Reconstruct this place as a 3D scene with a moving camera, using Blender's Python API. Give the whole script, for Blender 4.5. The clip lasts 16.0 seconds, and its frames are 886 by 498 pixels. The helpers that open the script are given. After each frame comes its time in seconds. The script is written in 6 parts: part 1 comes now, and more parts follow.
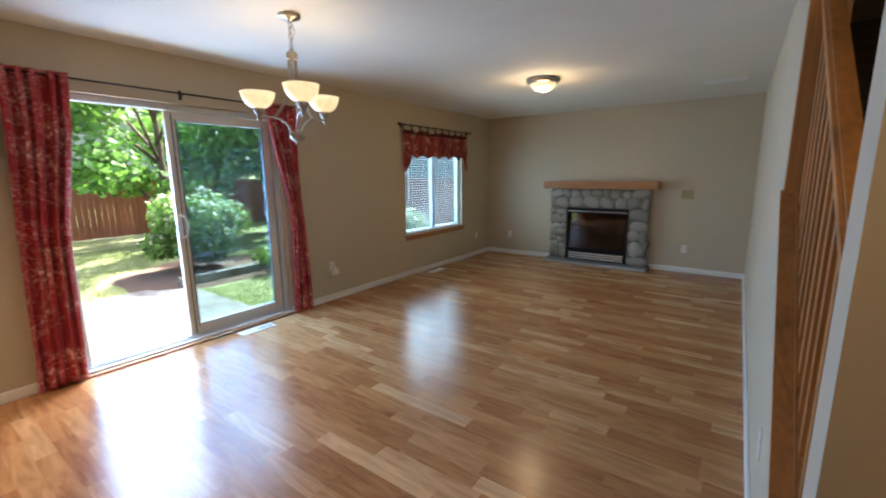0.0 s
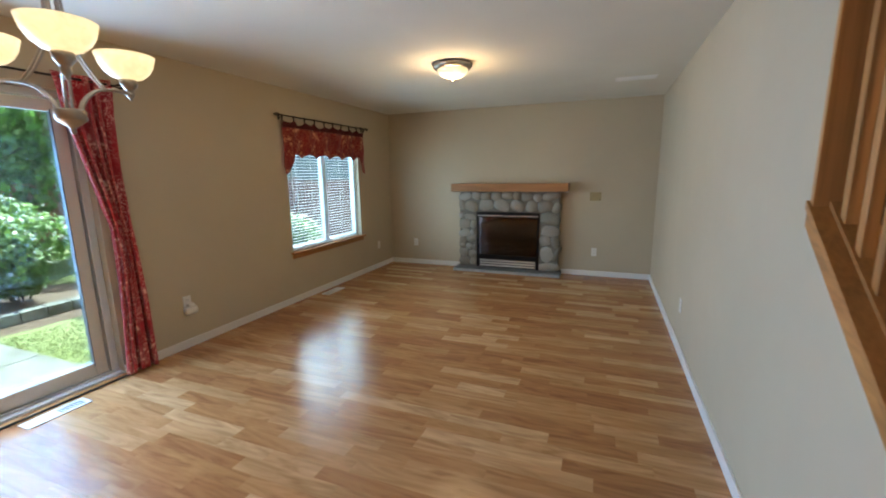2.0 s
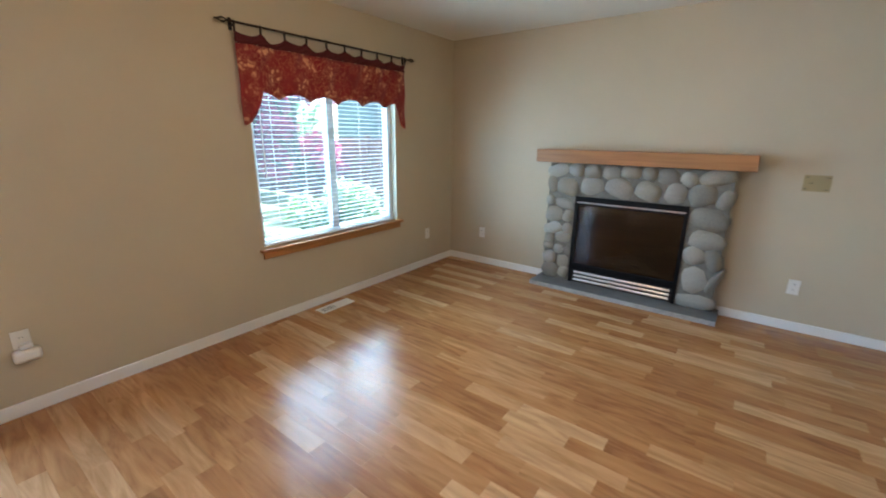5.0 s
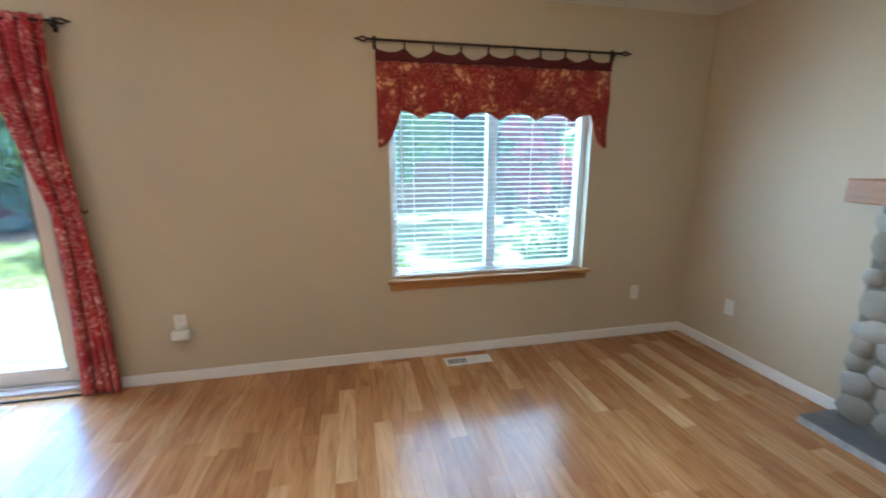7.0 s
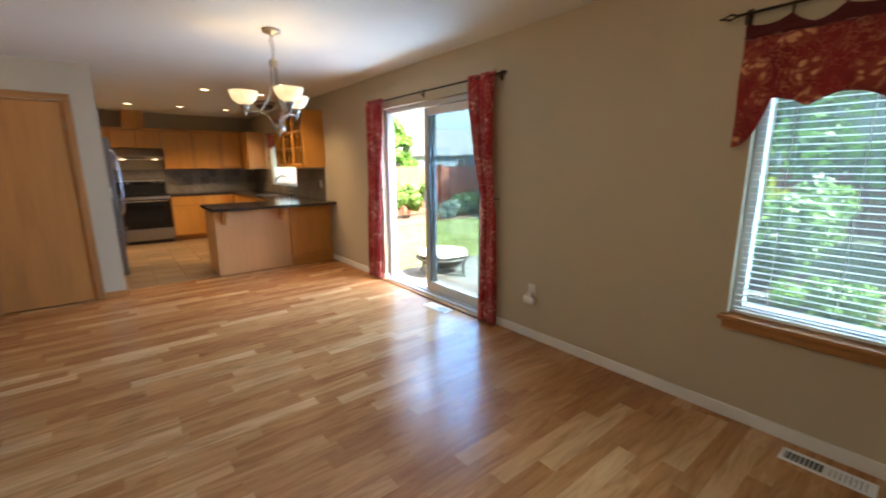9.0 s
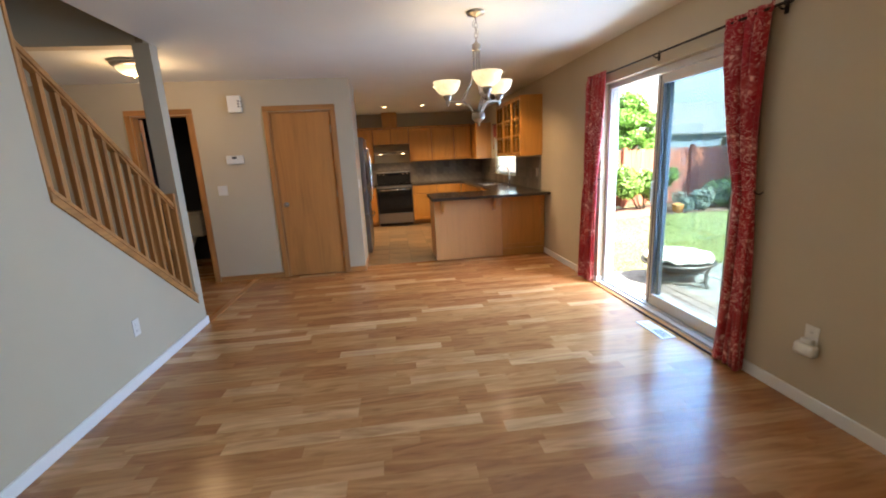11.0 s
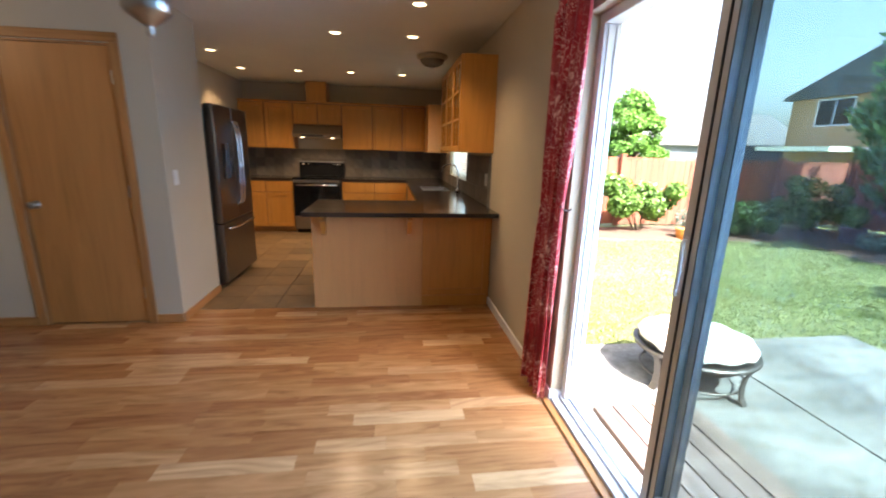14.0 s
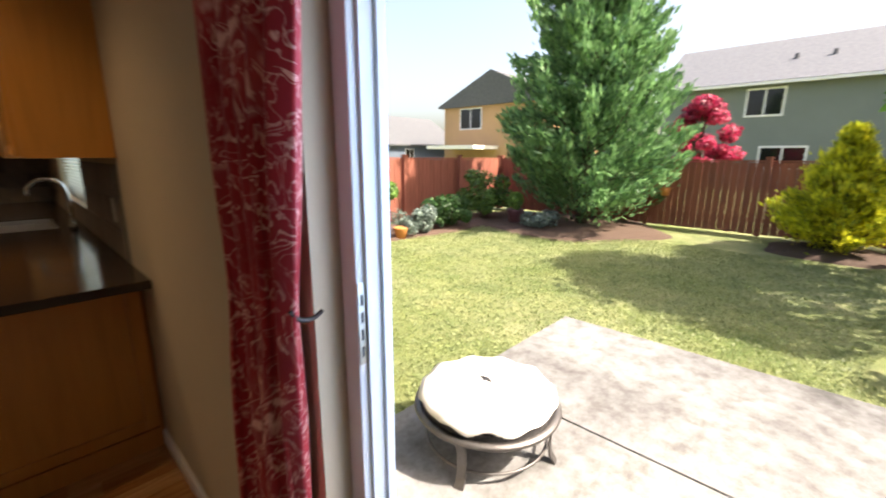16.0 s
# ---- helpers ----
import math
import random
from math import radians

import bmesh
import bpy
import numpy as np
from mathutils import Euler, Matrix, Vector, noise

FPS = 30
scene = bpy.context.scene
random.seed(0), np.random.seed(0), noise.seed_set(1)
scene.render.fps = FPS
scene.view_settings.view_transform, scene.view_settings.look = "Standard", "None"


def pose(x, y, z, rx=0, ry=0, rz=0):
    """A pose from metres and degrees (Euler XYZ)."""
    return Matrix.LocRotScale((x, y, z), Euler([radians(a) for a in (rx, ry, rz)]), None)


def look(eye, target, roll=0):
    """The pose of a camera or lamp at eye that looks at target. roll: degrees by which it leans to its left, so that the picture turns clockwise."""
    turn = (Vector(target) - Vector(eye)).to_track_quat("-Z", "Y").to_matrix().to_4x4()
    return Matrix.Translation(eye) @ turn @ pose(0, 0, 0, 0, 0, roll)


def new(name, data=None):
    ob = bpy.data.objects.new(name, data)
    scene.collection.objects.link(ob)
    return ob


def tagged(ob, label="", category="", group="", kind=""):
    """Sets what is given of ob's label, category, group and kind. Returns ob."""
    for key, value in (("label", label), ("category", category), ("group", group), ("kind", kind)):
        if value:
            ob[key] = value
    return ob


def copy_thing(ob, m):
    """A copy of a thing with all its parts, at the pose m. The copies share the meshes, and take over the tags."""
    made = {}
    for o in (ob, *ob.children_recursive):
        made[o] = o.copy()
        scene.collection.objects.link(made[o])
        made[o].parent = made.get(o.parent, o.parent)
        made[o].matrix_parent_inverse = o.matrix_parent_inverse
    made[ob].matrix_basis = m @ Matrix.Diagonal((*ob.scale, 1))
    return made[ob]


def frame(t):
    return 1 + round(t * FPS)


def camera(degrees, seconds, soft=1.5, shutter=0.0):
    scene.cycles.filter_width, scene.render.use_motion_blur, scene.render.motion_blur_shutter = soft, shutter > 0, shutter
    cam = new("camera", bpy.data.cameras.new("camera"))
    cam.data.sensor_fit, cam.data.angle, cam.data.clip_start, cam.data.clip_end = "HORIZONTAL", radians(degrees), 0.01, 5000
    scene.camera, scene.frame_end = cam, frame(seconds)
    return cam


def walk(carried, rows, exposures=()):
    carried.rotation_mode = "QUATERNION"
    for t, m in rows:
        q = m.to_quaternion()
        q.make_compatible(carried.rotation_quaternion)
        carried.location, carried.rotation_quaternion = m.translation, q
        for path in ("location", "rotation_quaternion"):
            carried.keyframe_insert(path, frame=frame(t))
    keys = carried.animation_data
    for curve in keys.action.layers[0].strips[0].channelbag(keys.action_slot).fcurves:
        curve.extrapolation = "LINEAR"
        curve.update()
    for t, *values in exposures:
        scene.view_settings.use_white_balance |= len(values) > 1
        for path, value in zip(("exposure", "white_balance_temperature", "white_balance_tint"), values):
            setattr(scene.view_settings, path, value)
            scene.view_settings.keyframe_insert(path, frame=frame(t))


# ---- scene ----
cam = camera(94.4, 16.0, soft=1.9, shutter=0.35)
PATH = [
    (0, (0.171, 0.745, 1.468), (-0.975, 2.343, 1.108), -0.6),
    (0.5, (0.098, 0.723, 1.456), (-0.826, 2.456, 1.075), -0.6),
    (1, (0.005, 0.906, 1.457), (-0.858, 2.668, 1.071), -0.1),
    (1.5, (-0.126, 1.173, 1.456), (-0.925, 2.969, 1.09), 0.1),
    (2, (-0.29, 1.44, 1.486), (-1.014, 3.269, 1.124), -0.8),
    (2.5, (-0.406, 1.753, 1.488), (-1.132, 3.58, 1.12), 0.0),
    (3, (-0.533, 2.088, 1.482), (-1.212, 3.928, 1.093), -0.3),
    (3.2, (-0.586, 2.231, 1.482), (-1.231, 4.081, 1.081), -0.7),
    (5.3, (-0.852, 3.822, 1.449), (-2.099, 5.294, 0.921), 0.6),
    (5.5, (-0.895, 3.959, 1.474), (-2.199, 5.387, 0.966), 0.6),
    (6, (-0.883, 4.314, 1.473), (-2.398, 5.523, 0.981), 0.5),
    (6.5, (-0.858, 4.64, 1.459), (-2.576, 5.529, 0.951), 0.7),
    (7, (-0.892, 4.942, 1.439), (-2.798, 5.362, 1.003), -0.1),
    (7.5, (-0.81, 5.238, 1.456), (-2.752, 5.088, 1.005), 0.7),
    (8, (-0.906, 5.56, 1.433), (-2.759, 4.937, 1.014), 0.2),
    (8.5, (-1.011, 5.745, 1.414), (-2.618, 4.619, 1.022), -0.4),
    (9, (-1.075, 5.893, 1.425), (-2.3, 4.364, 1.022), -0.4),
    (9.5, (-1.097, 5.991, 1.435), (-2.004, 4.253, 1.038), -1.0),
    (10, (-1.138, 5.981, 1.432), (-1.759, 4.125, 1.019), -2.1),
    (10.2, (-1.174, 5.928, 1.432), (-1.696, 4.045, 1.005), -2.5),
    (12.3, (-2.172, 4.837, 1.452), (-2.157, 2.887, 1.008), -0.1),
    (12.5, (-2.24, 4.68, 1.47), (-2.211, 2.735, 1.003), 0.3),
    (13, (-2.39, 4.311, 1.461), (-2.46, 2.37, 0.986), 0.4),
    (13.5, (-2.581, 3.921, 1.443), (-2.699, 1.982, 0.965), 1.1),
    (14, (-2.727, 3.54, 1.418), (-2.986, 1.614, 0.948), 1.6),
    (14.5, (-2.838, 3.159, 1.44), (-3.378, 1.279, 1.022), 1.8),
    (15, (-3.0, 2.788, 1.415), (-3.768, 0.992, 0.985), 2.3),
    (15.5, (-3.126, 2.446, 1.422), (-4.236, 0.844, 0.974), 0.8),
    (16, (-3.29, 2.189, 1.42), (-4.712, 0.855, 0.976), 0.4),
]
EXPOSURE = [(0.0, 3.2, 6500, 11), (1.0, 3.4, 6850, 10), (1.5, 3.45, 7000, 10), (3.0, 3.55, 6950, 14), (5.5, 4.2, 6250, 12), (6.5, 4.3, 6200, 12), (7.0, 4.15, 6150, 12),
            (8.0, 3.55, 6400, 12), (9.0, 3.32, 7050, 12), (10.0, 3.42, 7200, 14), (12.5, 3.3, 6400, 11), (13.5, 3.12, 6500, 12), (14.5, 2.82, 6900, 16), (15.0, 2.65, 7200, 20),
            (15.5, 2.15, 7200, 20), (16.0, 1.65, 7250, 15)]
walk(cam, [(t, look(eye, target, roll)) for t, eye, target, roll in PATH], EXPOSURE)

# world, sun
SUN_DIR = Vector((-0.27, 0.60, 0.75)).normalized()
world = bpy.data.worlds.new("world")
scene.world = world
world.use_nodes = True
wn = world.node_tree
sky = wn.nodes.new("ShaderNodeTexSky")
sky.sky_type = "NISHITA"
sky.sun_disc = False
sky.sun_elevation = math.asin(SUN_DIR.z)
sky.sun_rotation = math.atan2(SUN_DIR.x, SUN_DIR.y)
sky.dust_density = 5.0
sky.air_density = 1.0
wn.links.new(sky.outputs[0], wn.nodes["Background"].inputs[0])
wn.nodes["Background"].inputs[1].default_value = 0.15
sun = new("sun", bpy.data.lights.new("sun", "SUN"))
sun.data.energy, sun.data.angle, sun.data.color = 5.0, radians(0.6), (1.0, 0.95, 0.87)
sun.matrix_world = look(SUN_DIR * 30, (0, 0, 0))


def lamp(name, kind, loc, energy, colour, size=0.1, target=None, sy=None):
    ob = new(name, bpy.data.lights.new(name, kind))
    ob.data.energy, ob.data.color = energy, colour
    if kind == "AREA":
        ob.data.size = size
        if sy:
            ob.data.shape, ob.data.size_y = "RECTANGLE", sy
    elif kind == "SPOT":
        ob.data.shadow_soft_size, ob.data.spot_size, ob.data.spot_blend = size, radians(122), 0.85
    else:
        ob.data.shadow_soft_size = size
    ob.matrix_world = look(loc, target) if target else Matrix.Translation(loc)
    return ob


WARM = (1.0, 0.72, 0.42)
# sky light through the real openings of the west wall
lamp("sky_slider", "AREA", (-4.24, 2.39, 1.12), 17, (0.32, 0.56, 1.0), 1.6, (0, 2.39, -0.75), 1.4)
lamp("sky_window", "AREA", (-3.90, 5.92, 1.3), 8, (0.52, 0.75, 1.0), 1.4, (0, 5.92, 1.1), 1.3)
lamp("sky_kitchen", "AREA", (-3.90, -2.1, 1.5), 2.5, (0.66, 0.84, 1.0), 1.3, (0, -2.1, 1.3), 1.0)

# ---- materials ----


class Mat:
    """A node material with a few shorthand calls."""

    def __init__(self, name, rough=0.6, metal=0.0, coords="Object"):
        self.m = bpy.data.materials.new(name)
        self.m.use_nodes = True
        self.n, self.l = self.m.node_tree.nodes, self.m.node_tree.links
        self.b = self.n["Principled BSDF"]
        self.b.inputs["Roughness"].default_value = rough
        self.b.inputs["Metallic"].default_value = metal
        self.tc = self.n.new("ShaderNodeTexCoord")
        self.co = self.tc.outputs[coords]

    def scaled(self, s, offset=None):
        mp = self.n.new("ShaderNodeMapping")
        mp.inputs["Scale"].default_value = s
        self.l.new(self.co, mp.inputs["Vector"])
        if offset is not None:
            self.l.new(offset, mp.inputs["Location"])
        return mp.outputs[0]

    def noise(self, scale, detail=4, rough=0.55, vec=None, dist=0.0):
        t = self.n.new("ShaderNodeTexNoise")
        t.inputs["Scale"].default_value, t.inputs["Detail"].default_value = scale, detail
        t.inputs["Roughness"].default_value, t.inputs["Distortion"].default_value = rough, dist
        self.l.new(vec or self.co, t.inputs["Vector"])
        return t.outputs["Fac"]

    def voronoi(self, scale, vec=None, feature="F1"):
        t = self.n.new("ShaderNodeTexVoronoi")
        t.feature = feature
        t.inputs["Scale"].default_value = scale
        self.l.new(vec or self.co, t.inputs["Vector"])
        return t.outputs["Distance"]

    def ramp(self, fac, *stops):
        r = self.n.new("ShaderNodeValToRGB")
        e = r.color_ramp.elements
        while len(e) < len(stops):
            e.new(0.5)
        for i, (p, c) in enumerate(stops):
            e[i].position, e[i].color = p, (*c, 1)
        self.l.new(fac, r.inputs[0])
        return r.outputs[0]

    def mix(self, a, b, fac=0.5, blend="MIX"):
        x = self.n.new("ShaderNodeMixRGB")
        x.blend_type = blend
        for sock, v in zip(x.inputs, (fac, a, b)):
            if isinstance(v, (int, float)):
                sock.default_value = v
            elif isinstance(v, tuple):
                sock.default_value = (*v, 1)
            else:
                self.l.new(v, sock)
        return x.outputs[0]

    def random(self):
        return self.n.new("ShaderNodeObjectInfo").outputs["Random"]

    def island(self):
        return self.n.new("ShaderNodeNewGeometry").outputs["Random Per Island"]

    def colour(self, c):
        if isinstance(c, tuple):
            self.b.inputs["Base Color"].default_value = (*c, 1)
        else:
            self.l.new(c, self.b.inputs["Base Color"])
        return self

    def roughness(self, fac, lo, hi):
        r = self.n.new("ShaderNodeMapRange")
        r.inputs["To Min"].default_value, r.inputs["To Max"].default_value = lo, hi
        self.l.new(fac, r.inputs[0])
        self.l.new(r.outputs[0], self.b.inputs["Roughness"])
        return self

    def bump(self, h, strength=0.2, dist=0.01):
        b = self.n.new("ShaderNodeBump")
        b.inputs["Strength"].default_value, b.inputs["Distance"].default_value = strength, dist
        self.l.new(h, b.inputs["Height"])
        self.l.new(b.outputs[0], self.b.inputs["Normal"])
        return self

    def glow(self, c, s):
        self.b.inputs["Emission Color"].default_value, self.b.inputs["Emission Strength"].default_value = (*c, 1), s
        return self


def dim(c, k):
    return tuple(v * k for v in c)


def paint(name, c, rough=0.75, bump=0.12):
    m = Mat(name, rough)
    big, fine = m.noise(1.1, 3), m.noise(140, 2)
    m.colour(m.ramp(big, (0.3, dim(c, 0.95)), (0.7, dim(c, 1.03))))
    m.roughness(m.noise(6), rough - 0.08, rough + 0.08)
    return m.bump(fine, bump, 0.002).m


def wood(name, c, axis=0, rough=0.42, spread=0.35, random=True, fine=0.8):
    """Stained wood: grain along one axis, tone by object."""
    m = Mat(name, rough)
    s = [9.0, 9.0, 9.0]
    s[axis] = 0.8
    s2 = [60.0, 60.0, 60.0]
    s2[axis] = 2.0
    off = None
    if random:
        off = m.n.new("ShaderNodeMath")
        off.operation = "MULTIPLY"
        off.inputs[1].default_value = 37.0
        m.l.new(m.random(), off.inputs[0])
        off = off.outputs[0]
    g1 = m.noise(1.0, 5, 0.6, m.scaled(s, off), 1.2)
    g2 = m.noise(1.0, 3, 0.6, m.scaled(s2, off))
    a = m.ramp(g1, (0.30, dim(c, 1 - spread)), (0.5, c), (0.72, dim(c, 1 + spread * 0.6)))
    b = m.ramp(g2, (0.35, (0.80, 0.78, 0.74)), (0.6, (1, 1, 1)))
    col = m.mix(a, b, fine, "MULTIPLY")
    if random:
        tone = m.ramp(m.random(), (0.0, (0.90, 0.88, 0.86)), (1.0, (1.06, 1.06, 1.06)))
        col = m.mix(col, tone, 1.0, "MULTIPLY")
    m.colour(col).roughness(g1, rough - 0.08, rough + 0.1)
    return m.bump(g2, 0.08, 0.001).m


M = {}
WALLC = (0.50, 0.425, 0.303)
M["wall"] = paint("wall_paint_beige", WALLC)
M["ceiling"] = paint("ceiling_paint_white", (0.72, 0.69, 0.60), 0.85, 0.25)
M["white"] = paint("white_trim_paint", (0.78, 0.77, 0.74), 0.4, 0.03)
M["casing"] = paint("cream_casing_paint", (0.62, 0.57, 0.47), 0.5, 0.05)
M["grey_seal"] = paint("grey_seal", (0.10, 0.105, 0.105), 0.5)
M["vinyl_panel"] = paint("cream_vinyl_sash", (0.62, 0.58, 0.51), 0.4, 0.02)
M["vinyl"] = paint("white_vinyl_frame", (0.60, 0.62, 0.63), 0.35, 0.02)
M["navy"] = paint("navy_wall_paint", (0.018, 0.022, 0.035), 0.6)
M["oak_x"] = wood("oak_grain_x", (0.44, 0.20, 0.062), 0)
M["oak_y"] = wood("oak_grain_y", (0.44, 0.20, 0.062), 1)
M["oak_z"] = wood("oak_grain_z", (0.44, 0.20, 0.062), 2)
M["door"] = wood("oak_veneer_door", (0.45, 0.195, 0.056), 2, 0.38, 0.18, fine=0.3)
M["cab"] = wood("maple_cabinet", (0.52, 0.235, 0.050), 2, 0.35, 0.14, fine=0.3)
# cabinet bodies: the dark of the gaps between doors is put into this colour
M["cab_gap_dark"] = wood("maple_body_gap_dark", (0.25, 0.100, 0.028), 2, 0.4, 0.18)
M["cab_back"] = wood("maple_back_panel", (0.57, 0.30, 0.115), 2, 0.4, 0.07, fine=0.12)
M["mantel"] = wood("mantel_wood", (0.40, 0.185, 0.07), 0, 0.4, 0.25)


def floor_strip_mat():
    m = Mat("laminate_strip", 0.24)
    rnd = m.random()
    off = m.n.new("ShaderNodeMath")
    off.operation = "MULTIPLY"
    off.inputs[1].default_value = 91.0
    m.l.new(rnd, off.inputs[0])
    isl = m.island()
    off2 = m.n.new("ShaderNodeMath")
    off2.operation = "MULTIPLY_ADD"
    off2.inputs[1].default_value = 53.0
    m.l.new(isl, off2.inputs[0])
    m.l.new(off.outputs[0], off2.inputs[2])
    g1 = m.noise(1.0, 4, 0.55, m.scaled((1.7, 12, 12), off2.outputs[0]), 2.2)
    g2 = m.noise(1.0, 3, 0.6, m.scaled((5, 130, 130), off2.outputs[0]))
    tot = m.n.new("ShaderNodeMath")
    tot.operation = "FRACT"
    sm = m.n.new("ShaderNodeMath")
    sm.operation = "ADD"
    m.l.new(rnd, sm.inputs[0])
    m.l.new(isl, sm.inputs[1])
    m.l.new(sm.outputs[0], tot.inputs[0])
    tone = m.ramp(tot.outputs[0], (0.0, (0.33, 0.144, 0.053)), (0.4, (0.385, 0.178, 0.067)), (0.76, (0.44, 0.222, 0.091)), (0.88, (0.48, 0.26, 0.115)), (1.0, (0.56, 0.335, 0.165)))
    a = m.ramp(g1, (0.28, (0.70, 0.645, 0.59)), (0.50, (1.0, 0.985, 0.97)), (0.70, (1.22, 1.25, 1.28)))
    b = m.ramp(g2, (0.35, (0.92, 0.90, 0.88)), (0.6, (1, 1, 1)))
    m.colour(m.mix(m.mix(tone, a, 1.0, "MULTIPLY"), b, 0.45, "MULTIPLY"))
    m.roughness(g1, 0.19, 0.27)
    m.b.inputs["Specular IOR Level"].default_value = 0.48
    return m.bump(g2, 0.035, 0.0006).m


M["strip"] = floor_strip_mat()
M["subfloor"] = paint("floor_base", (0.12, 0.06, 0.025), 0.6)


def stone_mat(name, c, rough=0.8, scale=14):
    m = Mat(name, rough)
    tone = m.ramp(m.random(), (0, dim(c, 0.66)), (0.35, (c[0] * 0.95, c[1] * 0.93, c[2] * 0.86)), (0.7, c), (1, dim(c, 1.28)))
    n1 = m.noise(scale, 6, 0.65)
    n2 = m.noise(scale * 9, 3)
    m.colour(m.mix(tone, m.ramp(n1, (0.3, (0.68, 0.68, 0.70)), (0.7, (1.12, 1.1, 1.05))), 1.0, "MULTIPLY"))
    return m.bump(m.mix(n1, n2, 0.4), 0.5, 0.006).m


M["stone"] = stone_mat("river_rock", (0.31, 0.295, 0.26))
M["log"] = stone_mat("pale_ceramic_log", (0.42, 0.36, 0.31), 0.9, 18)
M["mortar"] = stone_mat("stone_mortar", (0.205, 0.198, 0.178), 0.9, 30)
M["slate"] = stone_mat("slate_hearth", (0.145, 0.15, 0.15), 0.6, 8)
M["slate_edge"] = stone_mat("slate_hearth_edge", (0.36, 0.36, 0.35), 0.7, 20)
M["granite"] = paint("polished_dark_granite", (0.036, 0.026, 0.021), 0.13, 0.0)
M["backsplash"] = stone_mat("slate_backsplash_tile", (0.19, 0.16, 0.135), 0.5, 9)
M["vtile"] = stone_mat("tan_floor_tile", (0.21, 0.13, 0.066), 0.45, 5)


def concrete():
    m = Mat("worn_concrete", 0.85)
    n1, n2, n3 = m.noise(0.9, 6, 0.7), m.noise(7, 6, 0.7), m.noise(160, 3)
    a = m.ramp(n1, (0.36, (0.070, 0.069, 0.066)), (0.48, (0.150, 0.150, 0.150)), (0.64, (0.235, 0.237, 0.238)))
    b = m.ramp(n2, (0.34, (0.60, 0.58, 0.54)), (0.58, (1.05, 1.05, 1.04)))
    c = m.ramp(n3, (0.3, (0.78, 0.78, 0.78)), (0.6, (1.05, 1.05, 1.05)))
    m.colour(m.mix(m.mix(a, b, 1.0, "MULTIPLY"), c, 0.7, "MULTIPLY"))
    return m.bump(m.mix(n2, n3, 0.6), 0.35, 0.006).m


M["concrete"] = concrete()


def fabric(name, base, light, sx=1.0, lines=0.5, bloom=0.24, petals=0.22):
    """Damask cloth: pale leaves and scrolls on a deep ground."""
    m = Mat(name, 0.85)
    warp = m.noise(5.0, 2, 0.5)
    v = m.n.new("ShaderNodeVectorMath")
    v.operation = "MULTIPLY_ADD"
    v.inputs[1].default_value = (0.12, 0.12, 0.12)
    cv = m.n.new("ShaderNodeTexNoise")
    cv.inputs["Scale"].default_value = 8.0
    m.l.new(m.co, cv.inputs["Vector"])
    m.l.new(cv.outputs["Color"], v.inputs[0])
    m.l.new(m.co, v.inputs[2])
    d1 = m.voronoi(5.2 * sx, v.outputs[0])
    d2 = m.voronoi(24.0 * sx, v.outputs[0])
    n = m.noise(15 * sx, 2, 0.5, v.outputs[0], 2.0)
    n2 = m.noise(4.0 * sx, 2, 0.5)
    flower = m.ramp(d1, (bloom, (1, 1, 1)), (bloom + 0.2, (0, 0, 0)))
    petal = m.ramp(d2, (petals, (1, 1, 1)), (petals + 0.2, (0.08, 0.08, 0.08)))
    scroll = m.ramp(n, (0.465, (0, 0, 0)), (0.50, (1, 1, 1)), (0.535, (0, 0, 0)))
    gate = m.ramp(n2, (0.38, (0.1, 0.1, 0.1)), (0.5, (1, 1, 1)))
    lines_ = m.mix(scroll, gate, 1.0, "MULTIPLY")
    mask = m.mix(m.mix(flower, petal, 1.0, "MULTIPLY"), lines_, lines, "ADD")
    ground = m.ramp(warp, (0.3, dim(base, 0.8)), (0.7, dim(base, 1.15)))
    m.colour(m.mix(ground, light, mask))
    weave = m.noise(420, 1)
    m.b.inputs["Sheen Weight"].default_value = 0.15
    return m.bump(weave, 0.15, 0.001).m


M["curtain"] = fabric("red_damask_curtain", (0.36, 0.011, 0.020), (0.80, 0.44, 0.37), 1.05, 1.0)
M["valance"] = fabric("red_floral_valance", (0.23, 0.009, 0.010), (0.66, 0.30, 0.15), 1.15, 0.5, 0.25, 0.30)
M["valance_band"] = paint("dark_red_band", (0.085, 0.007, 0.008), 0.85)


def metal(name, c, rough=0.3):
    m = Mat(name, rough, 1.0)
    n = m.noise(60, 3)
    m.colour(m.ramp(n, (0.3, dim(c, 0.9)), (0.7, dim(c, 1.06)))).roughness(m.noise(25), rough * 0.8, rough * 1.25)
    return m.m


M["bronze"] = metal("dark_bronze_metal", (0.05, 0.04, 0.035), 0.45)
M["nickel"] = metal("brushed_nickel", (0.42, 0.38, 0.33), 0.32)
M["chrome"] = metal("chrome", (0.75, 0.75, 0.75), 0.12)
M["steel"] = metal("stainless_steel", (0.36, 0.35, 0.34), 0.33)
# refrigerator steel, darkened in its colour to stand in for a dark reflection
M["fridge"] = metal("brushed_steel_dark_reflection", (0.20, 0.19, 0.185), 0.3)
M["darksteel"] = metal("dark_steel", (0.10, 0.10, 0.105), 0.4)
M["black"] = paint("black_enamel", (0.012, 0.012, 0.013), 0.3, 0.02)
M["matte_black"] = Mat("matte_black_metal", 0.55).colour((0.004, 0.004, 0.005)).m
M["matte_black"].node_tree.nodes["Principled BSDF"].inputs["Specular IOR Level"].default_value = 0.12
M["silver"] = metal("satin_silver_trim", (0.55, 0.55, 0.56), 0.36)
M["blackglass"] = paint("black_glass", (0.006, 0.006, 0.007), 0.10, 0.0)
